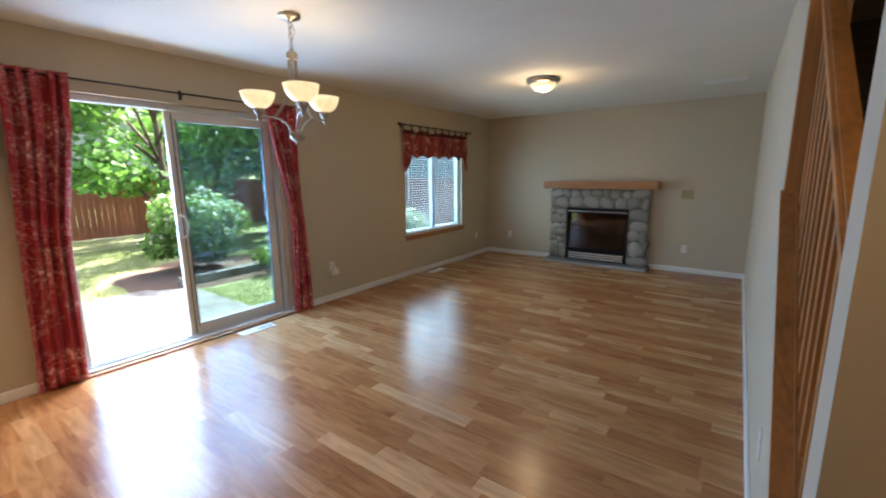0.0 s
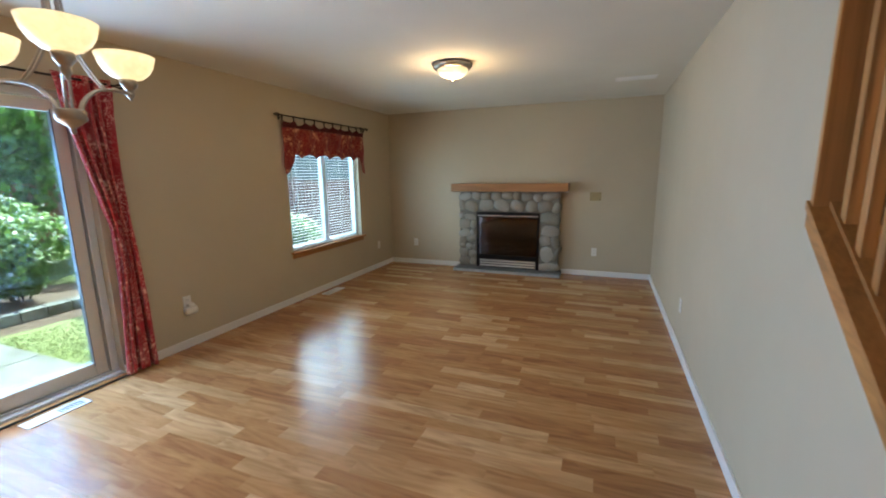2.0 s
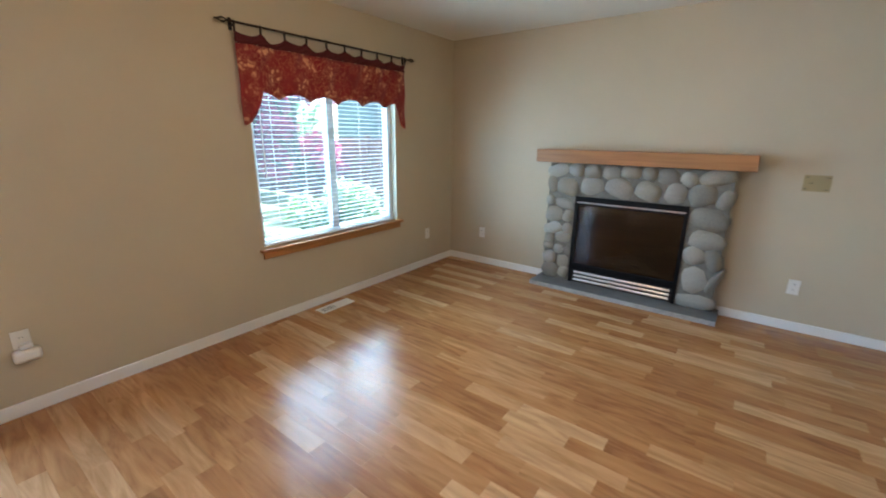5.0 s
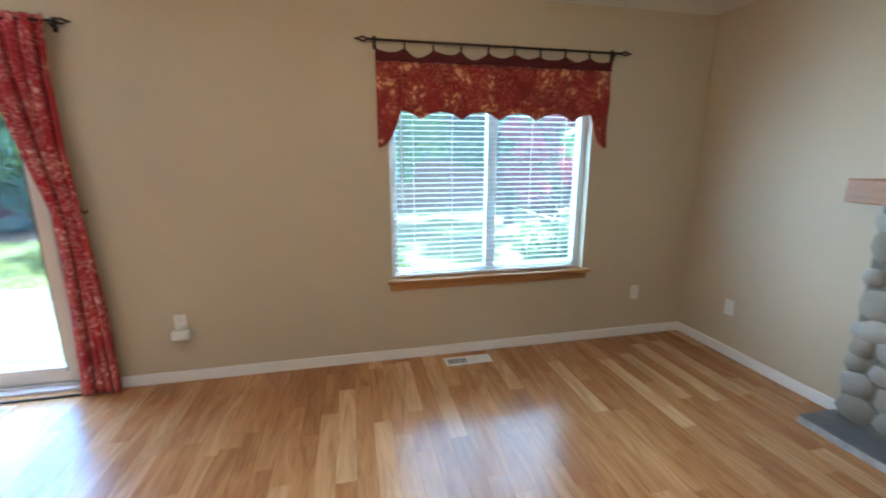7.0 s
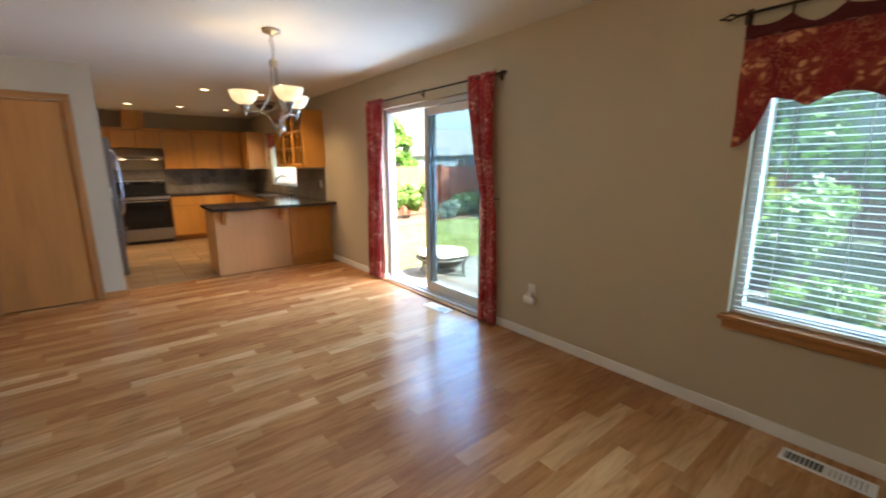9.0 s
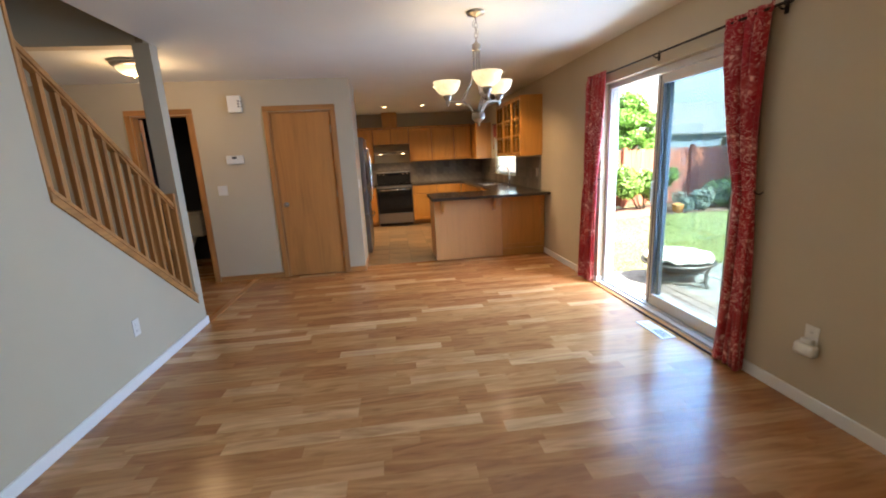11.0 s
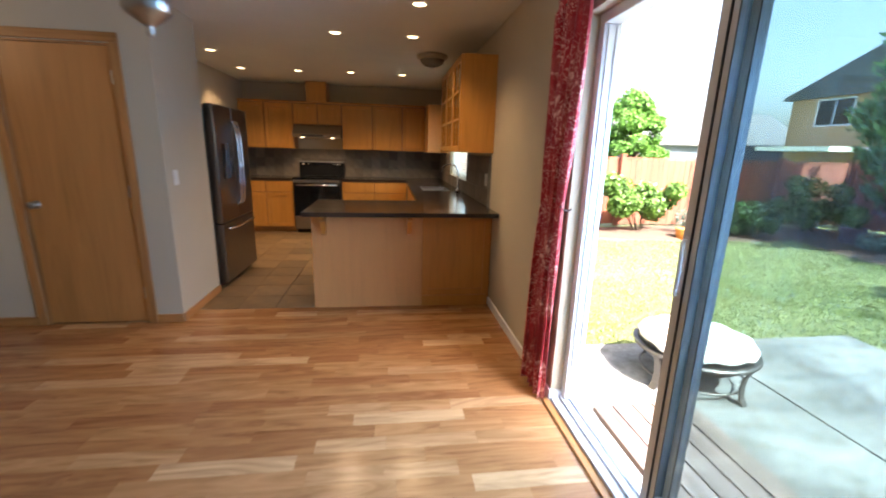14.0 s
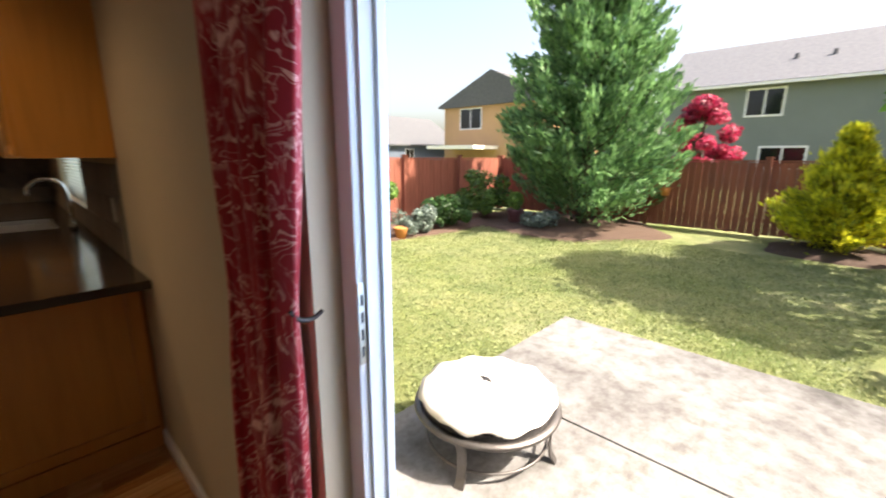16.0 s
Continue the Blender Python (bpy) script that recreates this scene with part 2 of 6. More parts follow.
M["rubber"] = paint("black_rubber", (0.02, 0.02, 0.022), 0.6)
M["plastic"] = paint("white_plastic", (0.72, 0.70, 0.65), 0.4, 0.02)
M["almond"] = paint("almond_plastic", (0.36, 0.28, 0.14), 0.45, 0.02)
M["porcelain"] = paint("white_porcelain", (0.75, 0.75, 0.73), 0.12, 0.0)


def carpet():
    m = Mat("brown_carpet", 1.0)
    n = m.noise(260, 3)
    m.colour(m.ramp(n, (0.3, (0.05, 0.032, 0.022)), (0.7, (0.10, 0.068, 0.047))))
    return m.bump(n, 0.8, 0.006).m


M["carpet"] = carpet()


def glass(name, tint=(1, 1, 1), rough=0.0, gloss=0.035, veil=0.0):
    """Thin clear pane; veil: the share of light scattered as haze, as by an insect screen."""
    m = Mat(name, rough)
    mixer = m.n.new("ShaderNodeMixShader")
    tr, gl = m.n.new("ShaderNodeBsdfTransparent"), m.n.new("ShaderNodeBsdfGlossy")
    tr.inputs[0].default_value = (*tint, 1)
    gl.inputs["Roughness"].default_value = 0.02
    lw = m.n.new("ShaderNodeLayerWeight")
    pw = m.n.new("ShaderNodeMath")
    pw.operation, pw.inputs[1].default_value = "POWER", 5.0
    m.l.new(lw.outputs["Facing"], pw.inputs[0])
    sc = m.n.new("ShaderNodeMapRange")
    sc.inputs["To Min"].default_value, sc.inputs["To Max"].default_value = gloss, 0.9
    m.l.new(pw.outputs[0], sc.inputs[0])
    m.l.new(sc.outputs[0], mixer.inputs[0])
    m.l.new(tr.outputs[0], mixer.inputs[1])
    m.l.new(gl.outputs[0], mixer.inputs[2])
    last = mixer
    if veil:
        tl, last = m.n.new("ShaderNodeBsdfTranslucent"), m.n.new("ShaderNodeMixShader")
        tl.inputs[0].default_value = (0.80, 0.86, 0.88, 1)
        last.inputs[0].default_value = veil
        m.l.new(mixer.outputs[0], last.inputs[1])
        m.l.new(tl.outputs[0], last.inputs[2])
    m.l.new(last.outputs[0], m.n["Material Output"].inputs[0])
    return m.m


M["glass"] = glass("clear_glass", (0.90, 0.95, 0.94))
# tint holds down the brightness of the view outside; veil adds its haze
M["glass_window"] = glass("view_dimming_window_glass", (0.57, 0.69, 0.74), gloss=0.05, veil=0.009)
M["glass_tint"] = glass("coated_door_glass", (0.72, 0.80, 0.82), gloss=0.05)
M["fireglass"] = glass("smoked_fireplace_glass", (0.22, 0.22, 0.26), gloss=0.06)


def shade_mat(name, c, s):
    m = Mat(name, 0.35)
    n = m.noise(14, 4, 0.6, None, 2.0)
    m.colour(m.ramp(n, (0.3, (0.75, 0.68, 0.5)), (0.7, (0.85, 0.8, 0.66))))
    m.b.inputs["Emission Strength"].default_value = s
    m.l.new(m.ramp(n, (0.3, dim(c, 0.85)), (0.7, c)), m.b.inputs["Emission Color"])
    return m.m


M["shade"] = shade_mat("alabaster_glass_shade", (1.0, 0.80, 0.44), 0.10)
M["bulb"] = Mat("bulb", 0.4).colour((0.9, 0.85, 0.7)).glow((1.0, 0.80, 0.5), 1.5).m
M["down"] = Mat("downlight_lens", 0.4).colour((0.9, 0.85, 0.7)).glow((1.0, 0.74, 0.42), 1.2).m


def foliage(name, dark, light, sat=None):
    m = Mat(name, 0.55)
    c = m.ramp(m.island(), (0.0, dark), (0.6, light), (1.0, dim(light, 1.35)))
    big = m.ramp(m.noise(1.6, 3), (0.35, (0.65, 0.70, 0.65)), (0.65, (1.1, 1.1, 1.0)))
    m.colour(m.mix(c, big, 1.0, "MULTIPLY"))
    m.b.inputs["Subsurface Weight"].default_value = 0.0
    tl = m.n.new("ShaderNodeBsdfTranslucent")
    m.l.new(c, tl.inputs[0])
    mixer = m.n.new("ShaderNodeMixShader")
    mixer.inputs[0].default_value = 0.35
    m.l.new(m.b.outputs[0], mixer.inputs[1])
    m.l.new(tl.outputs[0], mixer.inputs[2])
    m.l.new(mixer.outputs[0], m.n["Material Output"].inputs[0])
    return m.m


M["conifer"] = foliage("conifer_needles", (0.06, 0.145, 0.065), (0.17, 0.33, 0.13))
M["leaf"] = foliage("maple_leaves_green", (0.045, 0.12, 0.02), (0.13, 0.29, 0.05))
M["leaf_dark"] = foliage("dark_green_leaves", (0.018, 0.055, 0.016), (0.05, 0.13, 0.03))
M["bushleaf"] = foliage("shrub_leaves", (0.05, 0.12, 0.02), (0.14, 0.26, 0.05))
M["yellow"] = foliage("golden_cedar_leaves", (0.20, 0.28, 0.02), (0.66, 0.64, 0.045))
M["redleaf"] = foliage("red_maple_leaves", (0.20, 0.012, 0.04), (0.52, 0.04, 0.12))
M["lavender"] = foliage("silver_green_leaves", (0.10, 0.15, 0.12), (0.22, 0.28, 0.26))
M["blossom"] = foliage("white_blossom", (0.60, 0.56, 0.50), (0.75, 0.72, 0.66))
M["bark"] = stone_mat("bark", (0.09, 0.065, 0.045), 0.95, 12)


def grass_mat():
    m = Mat("lawn", 0.9)
    n1, n2, n3 = m.noise(0.35, 5, 0.65), m.noise(2.4, 5, 0.7), m.noise(60, 4, 0.7)
    a = m.ramp(n1, (0.35, (0.135, 0.18, 0.036)), (0.65, (0.270, 0.285, 0.140)))
    b = m.ramp(n2, (0.35, (0.72, 0.80, 0.7)), (0.7, (1.45, 1.30, 1.5)))
    c = m.ramp(n3, (0.3, (0.55, 0.6, 0.5)), (0.7, (1.15, 1.15, 1.1)))
    m.colour(m.mix(m.mix(a, b, 1.0, "MULTIPLY"), c, 1.0, "MULTIPLY"))
    return m.bump(n3, 0.9, 0.03).m


M["grass"] = grass_mat()
M["blade"] = foliage("grass_blades", (0.150, 0.20, 0.055), (0.25, 0.285, 0.13))
M["mulch"] = stone_mat("bark_mulch", (0.10, 0.062, 0.045), 0.95, 25)
M["fence"] = wood("red_stained_fence", (0.26, 0.085, 0.052), 2, 0.75, 0.3)
M["deck"] = wood("weathered_deck_wood", (0.17, 0.125, 0.11), 1, 0.85, 0.6)
M["siding_grey"] = paint("grey_green_siding", (0.15, 0.175, 0.165), 0.8)
M["siding_tan"] = paint("tan_siding", (0.44, 0.27, 0.135), 0.8)
M["siding_blue"] = paint("blue_grey_siding", (0.10, 0.13, 0.17), 0.8)
M["shingle"] = stone_mat("grey_shingles", (0.100, 0.109, 0.126), 0.9, 6)
M["canvas"] = paint("white_canvas_cover", (0.80, 0.78, 0.74), 0.7)
M["pitmetal"] = metal("grey_pit_metal", (0.16, 0.15, 0.145), 0.5)
M["pot"] = paint("purple_glazed_pot", (0.16, 0.07, 0.085), 0.4)
M["terracotta"] = paint("orange_terracotta", (0.55, 0.22, 0.06), 0.7)
M["hedge_trim"] = paint("white_house_trim", (0.7, 0.7, 0.7), 0.6)

# ---- building tools ----


def bx(bm, x0, x1, y0, y1, z0, z1, bev=0.0):
    """A box, with bevelled edges if asked."""
    m = Matrix.LocRotScale(((x0 + x1) / 2, (y0 + y1) / 2, (z0 + z1) / 2), None, (abs(x1 - x0), abs(y1 - y0), abs(z1 - z0)))
    vs = bmesh.ops.create_cube(bm, size=1, matrix=m)["verts"]
    if bev:
        es = list({e for v in vs for e in v.link_edges})
        bmesh.ops.bevel(bm, geom=es, offset=bev, segments=2, affect="EDGES", profile=0.6)
    return bm


def box_bm(*a, bev=0.0):
    return bx(bmesh.new(), *a, bev=bev)


def prism(bm, poly, axis, lo, hi):
    """A polygon pulled along an axis. poly: pairs in the other two axes, in order."""
    def put(p, q):
        c = list(p)
        c.insert(axis, q)
        return bm.verts.new(c)
    a, b = [put(p, lo) for p in poly], [put(p, hi) for p in poly]
    bm.faces.new(a)
    bm.faces.new(b[::-1])
    n = len(poly)
    for i in range(n):
        bm.faces.new((a[i], b[i], b[(i + 1) % n], a[(i + 1) % n]))
    bmesh.ops.recalc_face_normals(bm, faces=bm.faces)
    return bm


def lathe(bm, prof, n=24, at=(0, 0, 0)):
    """A profile of (radius, height) turned round z."""
    rings = []
    for r, z in prof:
        if r < 1e-5:
            rings.append([bm.verts.new((at[0], at[1], at[2] + z))])
        else:
            rings.append([bm.verts.new((at[0] + r * math.cos(2 * math.pi * i / n), at[1] + r * math.sin(2 * math.pi * i / n), at[2] + z)) for i in range(n)])
    for a, b in zip(rings, rings[1:]):
        for i in range(n):
            j = (i + 1) % n
            q = [a[i % len(a)], a[j % len(a)], b[j % len(b)], b[i % len(b)]]
            q = [v for k, v in enumerate(q) if v not in q[:k]]
            if len(q) > 2:
                bm.faces.new(q)
    bmesh.ops.recalc_face_normals(bm, faces=bm.faces)
    return bm


def tube(bm, pts, r, n=10, closed=False):
    """A round bar through points."""
    pts = [Vector(p) for p in pts]
    rings, up = [], Vector((0.13, 0.21, 0.97))
    k = len(pts)
    for i, p in enumerate(pts):
        d = (pts[(i + 1) % k] - pts[i - 1]) if closed else (pts[min(i + 1, k - 1)] - pts[max(i - 1, 0)])
        d.normalize()
        u = d.cross(up)
        if u.length < 0.1:
            u = d.cross(Vector((1, 0, 0)))
        u.normalize()
        w = d.cross(u)
        rr = r[i] if isinstance(r, (list, tuple)) else r
        rings.append([bm.verts.new(p + rr * (math.cos(2 * math.pi * j / n) * u + math.sin(2 * math.pi * j / n) * w)) for j in range(n)])
    for a, b in zip(rings, rings[1:] + ([rings[0]] if closed else [])):
        for j in range(n):
            bm.faces.new((a[j], a[(j + 1) % n], b[(j + 1) % n], b[j]))
    if not closed:
        bm.faces.new(rings[0][::-1])
        bm.faces.new(rings[-1])
    bmesh.ops.recalc_face_normals(bm, faces=bm.faces)
    return bm


def curve_pts(ctrl, n=14):
    """Points on a smooth curve through control points."""
    c = [Vector(p) for p in ctrl]
    c = [2 * c[0] - c[1]] + c + [2 * c[-1] - c[-2]]
    out = []
    for i in range(1, len(c) - 2):
        for s in range(n):
            t = s / n
            out.append(0.5 * ((2 * c[i]) + (c[i + 1] - c[i - 1]) * t + (2 * c[i - 1] - 5 * c[i] + 4 * c[i + 1] - c[i + 2]) * t * t + (3 * c[i] - c[i - 1] - 3 * c[i + 1] + c[i + 2]) * t ** 3))
    return out + [c[-2]]


def mesh_of(name, bm, material, smooth=False):
    me = bpy.data.meshes.new(name)
    bm.to_mesh(me)
    bm.free()
    me.materials.append(material)
    if smooth:
        me.shade_smooth()
    return me


def part(name, bm, material, parent, label="", smooth=False):
    """One mesh object under a thing or a part."""
    ob = new(name, mesh_of(name, bm, material, smooth))
    ob.parent = parent
    return tagged(ob, label)


def thing(name, label, category, at=(0, 0, 0), rz=0.0, group=""):
    ob = new(name)
    ob.matrix_basis = pose(*at, 0, 0, rz)
    ob.empty_display_size = 0.1
    return tagged(ob, label, category, group)


def setting(name, bm, material, label, category):
    return tagged(new(name, mesh_of(name, bm, material)), label, category, "", "structure")


def wall(name, axis, lo, hi, u0, u1, z0, z1, holes=(), material=None, label="beige painted plaster wall"):
    """A wall whose thickness lo..hi lies along the axis, with rectangular holes (ua, ub, za, zb) right through."""
    us = sorted({u0, u1, *[h[0] for h in holes], *[h[1] for h in holes]})
    zs = sorted({z0, z1, *[h[2] for h in holes], *[h[3] for h in holes]})
    us, zs = [u for u in us if u0 <= u <= u1], [z for z in zs if z0 <= z <= z1]
    solid = {}
    for i in range(len(us) - 1):
        for j in range(len(zs) - 1):
            cu, cz = (us[i] + us[i + 1]) / 2, (zs[j] + zs[j + 1]) / 2
            solid[i, j] = not any(a < cu < b and c < cz < d for a, b, c, d in holes)
    bm, cache = bmesh.new(), {}

    def vert(u, q, z):
        k = (u, q, z)
        if k not in cache:
            cache[k] = bm.verts.new((q, u, z) if axis == 0 else (u, q, z))
        return cache[k]
    for (i, j), s in solid.items():
        if not s:
            continue
        a, b, c, d = us[i], us[i + 1], zs[j], zs[j + 1]
        for q in (lo, hi):
            bm.faces.new((vert(a, q, c), vert(b, q, c), vert(b, q, d), vert(a, q, d)))
        for di, dj, e in ((-1, 0, ((a, c), (a, d))), (1, 0, ((b, c), (b, d))), (0, -1, ((a, c), (b, c))), (0, 1, ((a, d), (b, d)))):
            if not solid.get((i + di, j + dj), False):
                (p, q1), (p2, q2) = e
                bm.faces.new((vert(p, lo, q1), vert(p2, lo, q2), vert(p2, hi, q2), vert(p, hi, q1)))
    bmesh.ops.recalc_face_normals(bm, faces=bm.faces)
    return setting(name, bm, material or M["wall"], label, "wall")


# ---- the shell ----
WX, NY, EX, SY, CEIL = -3.66, 7.60, 0.34, 0.188, 2.44
KY, KE, PX = -4.10, -0.30, -1.07
SL0, SL1, SLT = 1.505, 3.27, 2.06
WN0, WN1, WNB, WNT = 5.19, 6.65, 0.60, 1.98
KW0, KW1, KWB, KWT = -2.80, -1.45, 1.05, 1.95

wall("wall_west", 0, WX - 0.16, WX, KY - 0.15, NY + 0.15, -0.35, CEIL + 0.3,
     [(SL0, SL1, 0.0, SLT), (WN0, WN1, WNB, WNT), (KW0, KW1, KWB, KWT)])
wall("wall_north", 1, NY, NY + 0.15, WX, EX + 0.12, -0.05, CEIL + 0.05)
wall("wall_south", 1, SY - 0.12, SY, PX, 2.5, -0.05, CEIL + 0.05, [(-0.815, -0.08, -0.05, 2.07), (0.835, 1.465, -0.05, 2.07)])
wall("wall_pantry_side", 0, PX, PX + 0.12, -0.55, SY - 0.12, -0.05, CEIL + 0.05)
wall("wall_pantry_back", 1, -0.55, -0.43, PX + 0.12, 0.55, -0.05, CEIL + 0.05)
wall("wall_kitchen_back", 1, KY - 0.15, KY, WX, KE + 0.12, -0.05, CEIL + 0.05)
wall("wall_kitchen_east", 0, KE, KE + 0.12, KY, -0.55, -0.05, CEIL + 0.05)

# east wall with the sloped opening over the stairs
Y_POST, Y_OPEN, Y_HI, Z_LO, Z_HI = 1.675, 1.79, 3.13, 0.30, 1.355
bm = bmesh.new()
prism(bm, [(Y_OPEN, -0.05), (Y_HI, -0.05), (Y_HI, Z_HI), (Y_OPEN, Z_LO)], 0, EX, EX + 0.12)
setting("wall_east_lower", bm, M["wall"], "beige half wall with a sloped top under the stair rail", "wall")
wall("wall_east", 0, EX, EX + 0.12, Y_HI, NY, -0.05, CEIL + 2.4)
wall("wall_post", 0, EX, EX + 0.13, Y_POST, Y_OPEN, -0.05, CEIL, label="slim beige wall post at the foot of the stairs")
wall("wall_stair_east", 0, 1.42, 1.54, 1.73, NY, -0.05, CEIL + 2.4)
wall("wall_hall_north", 1, 1.73, 1.85, 1.54, 3.7, -0.05, CEIL + 0.05)
wall("wall_hall_east", 0, 3.7, 3.82, -2.2, 1.85, -0.05, CEIL + 0.05)
wall("wall_hall_south", 1, -2.3, -2.18, 2.5, 3.82, -0.05, CEIL + 0.05)
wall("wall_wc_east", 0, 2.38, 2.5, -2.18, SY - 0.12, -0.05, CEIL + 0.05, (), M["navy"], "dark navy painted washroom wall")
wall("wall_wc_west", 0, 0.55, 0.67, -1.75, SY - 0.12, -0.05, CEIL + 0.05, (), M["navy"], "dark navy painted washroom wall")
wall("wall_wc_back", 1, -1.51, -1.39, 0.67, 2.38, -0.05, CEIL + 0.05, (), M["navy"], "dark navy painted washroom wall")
wall("wall_stair_top", 1, NY, NY + 0.15, EX + 0.12, 1.54, -0.05, CEIL + 2.4)
wall("wall_stair_south", 1, 1.61, 1.73, EX + 0.13, 1.54, CEIL, CEIL + 2.4)
wall("wall_stair_west_upper", 0, EX, EX + 0.12, 1.61, Y_HI, CEIL + 0.3, CEIL + 2.4)

bm = bmesh.new()
bx(bm, WX, EX, SY, NY, CEIL, CEIL + 0.3)
bx(bm, WX, KE, KY, SY, CEIL, CEIL + 0.3)
bx(bm, KE, 3.7, -2.2, SY, CEIL, CEIL + 0.3)
bx(bm, EX, 3.7, SY, 1.61, CEIL, CEIL + 0.3)
bx(bm, EX, 1.54, 1.61, NY + 0.1, CEIL + 2.4, CEIL + 2.5)
setting("ceiling", bm, M["ceiling"], "white lightly textured plaster ceiling", "ceiling")

bm = bmesh.new()
bx(bm, WX, EX + 0.12, -0.06, NY, -0.2, -0.012)
bx(bm, EX + 0.12, 3.7, -2.2, 1.85, -0.2, -0.012)
bx(bm, KE, EX + 0.12, -2.2, -0.06, -0.2, -0.012)
floor = setting("floor", bm, M["subfloor"], "warm brown laminate strip floor with a soft gloss", "floor")
bm = bmesh.new()
bx(bm, WX, KE, KY, -0.06, -0.2, -0.012)
kitchen_floor = setting("floor_kitchen", bm, M["mortar"], "tan square tiles on the kitchen floor", "floor")

# baseboards
def board(name, x0, x1, y0, y1, h=0.075, material="white", label="white painted baseboard"):
    bm = box_bm(x0, x1, y0, y1, 0.001, h, bev=0.004)
    return setting(name, bm, M[material], label, "baseboard")


board("baseboard", WX, WX + 0.014, SL1, NY)
board("baseboard", WX, WX + 0.014, -0.06, SL0)
board("baseboard", WX - 0.061, WX + 0.014, SL0 + 0.0005, SL0 + 0.012)
board("baseboard", WX + 0.014, -2.44, NY - 0.014, NY)
board("baseboard", -0.86, EX, NY - 0.014, NY)
board("baseboard", EX - 0.014, EX, Y_POST, NY - 0.014)
board("baseboard", EX - 0.014, EX + 0.13, Y_POST - 0.014, Y_POST)
for a, b in ((-0.02, 0.77), (PX, -0.875), (1.53, 2.5)):
    board("baseboard", a, b, SY, SY + 0.012, 0.07, "oak_x", "oak baseboard")
board("baseboard", PX - 0.012, PX, -0.55, SY, 0.07, "oak_y", "oak baseboard")

# ---- sliding door ----
door = tagged(thing("door_slider", "white vinyl sliding patio door standing open, tinted glass", "sliding door"), kind="structure")
JX0, JX1 = WX - 0.15, WX - 0.062
for y in (SL0 + 0.002, SL1 - 0.052):
    jb = part("side_jamb", bx(bx(box_bm(JX0, JX1, y, y + 0.05, 0.035, SLT - 0.0505, bev=0.004), WX - 0.088, WX - 0.082, y + 0.002, y + 0.058, 0.04, SLT - 0.06), WX - 0.128, WX - 0.122, y - 0.006 + 0.008, y + 0.058, 0.04, SLT - 0.06), M["vinyl"], door)
    if y < 2:
        part("strike_plate", box_bm(WX - 0.080, WX - 0.064, y + 0.0502, y + 0.052, 1.01, 1.18), M["nickel"], jb, "slotted metal strike plate")
        for q in range(4):
            part("slot", box_bm(WX - 0.075, WX - 0.069, y + 0.0522, y + 0.0526, 1.026 + 0.036 * q, 1.048 + 0.036 * q), M["rubber"], jb)
part("head_jamb", box_bm(JX0, JX1, SL0 + 0.002, SL1 - 0.002, SLT - 0.05, SLT - 0.002, bev=0.004), M["vinyl"], door)
bm = bmesh.new()
bx(bm, JX0 - 0.03, WX + 0.002, SL0, SL1, 0.0, 0.03, bev=0.004)
bx(bm, WX - 0.055, WX - 0.045, SL0, SL1, 0.03, 0.045)
bx(bm, WX - 0.105, WX - 0.095, SL0, SL1, 0.03, 0.045)
part("sill_track", bm, M["vinyl"], door)
part("threshold", box_bm(WX + 0.002, WX + 0.045, SL0 - 0.02, SL1 + 0.03, 0.001, 0.014, bev=0.004), M["oak_y"], door, "oak threshold strip")
part("weather_strip", box_bm(WX + 0.046, WX + 0.056, 2.30, SL1 + 0.02, 0.001, 0.012), M["rubber"], door)


def panel(name, x, y0, y1, stile, material):
    bm = bmesh.new()
    bx(bm, x - 0.02, x + 0.02, y0, y0 + stile, 0.05, 2.0, bev=0.004)
    bx(bm, x - 0.02, x + 0.02, y1 - stile, y1, 0.05, 2.0, bev=0.004)
    bx(bm, x - 0.019, x + 0.019, y0 + stile, y1 - stile, 0.05, 0.05 + stile + 0.02, bev=0.004)
    bx(bm, x - 0.019, x + 0.019, y0 + stile, y1 - stile, 2.0 - stile, 2.0, bev=0.004)
    p = part(name, bm, M["vinyl_panel"], door)
    bm = bmesh.new()
    for a, b in ((y0 + stile, y0 + stile + 0.007), (y1 - stile - 0.007, y1 - stile)):
        bx(bm, x - 0.012, x + 0.021, a, b, 0.12, 1.94)
    part("glazing_strip", bm, M["grey_seal"], p)
    g = part("pane", box_bm(x - 0.004, x + 0.004, y0 + stile, y1 - stile, 0.05 + stile, 2.0 - stile), M[material], p)
    g.visible_shadow = False
    return p


panel("fixed_panel", WX - 0.135, 2.30, SL1 - 0.05, 0.07, "glass_tint")
slide = panel("sliding_panel", WX - 0.09, 2.272, 3.20, 0.075, "glass_tint")
part("interlock", box_bm(WX - 0.0695, WX - 0.066, 2.315, 2.323, 0.06, 1.99), M["rubber"], slide)
bm = tube(bmesh.new(), curve_pts([(WX - 0.069, 2.297, 0.950), (WX - 0.046, 2.309, 0.953), (WX - 0.030, 2.329, 0.985), (WX - 0.027, 2.335, 1.045), (WX - 0.030, 2.329, 1.105), (WX - 0.046, 2.309, 1.137), (WX - 0.069, 2.297, 1.140)], 6), 0.007, 8)
bx(bm, WX - 0.0695, WX - 0.066, 2.287, 2.309, 0.935, 1.155, bev=0.001)
part("handle", bm, M["plastic"], slide, "white pull handle", True)
part("latch", box_bm(WX - 0.098, WX - 0.082, 2.2705, 2.2718, 0.99, 1.06), M["rubber"], slide, "small dark latch")

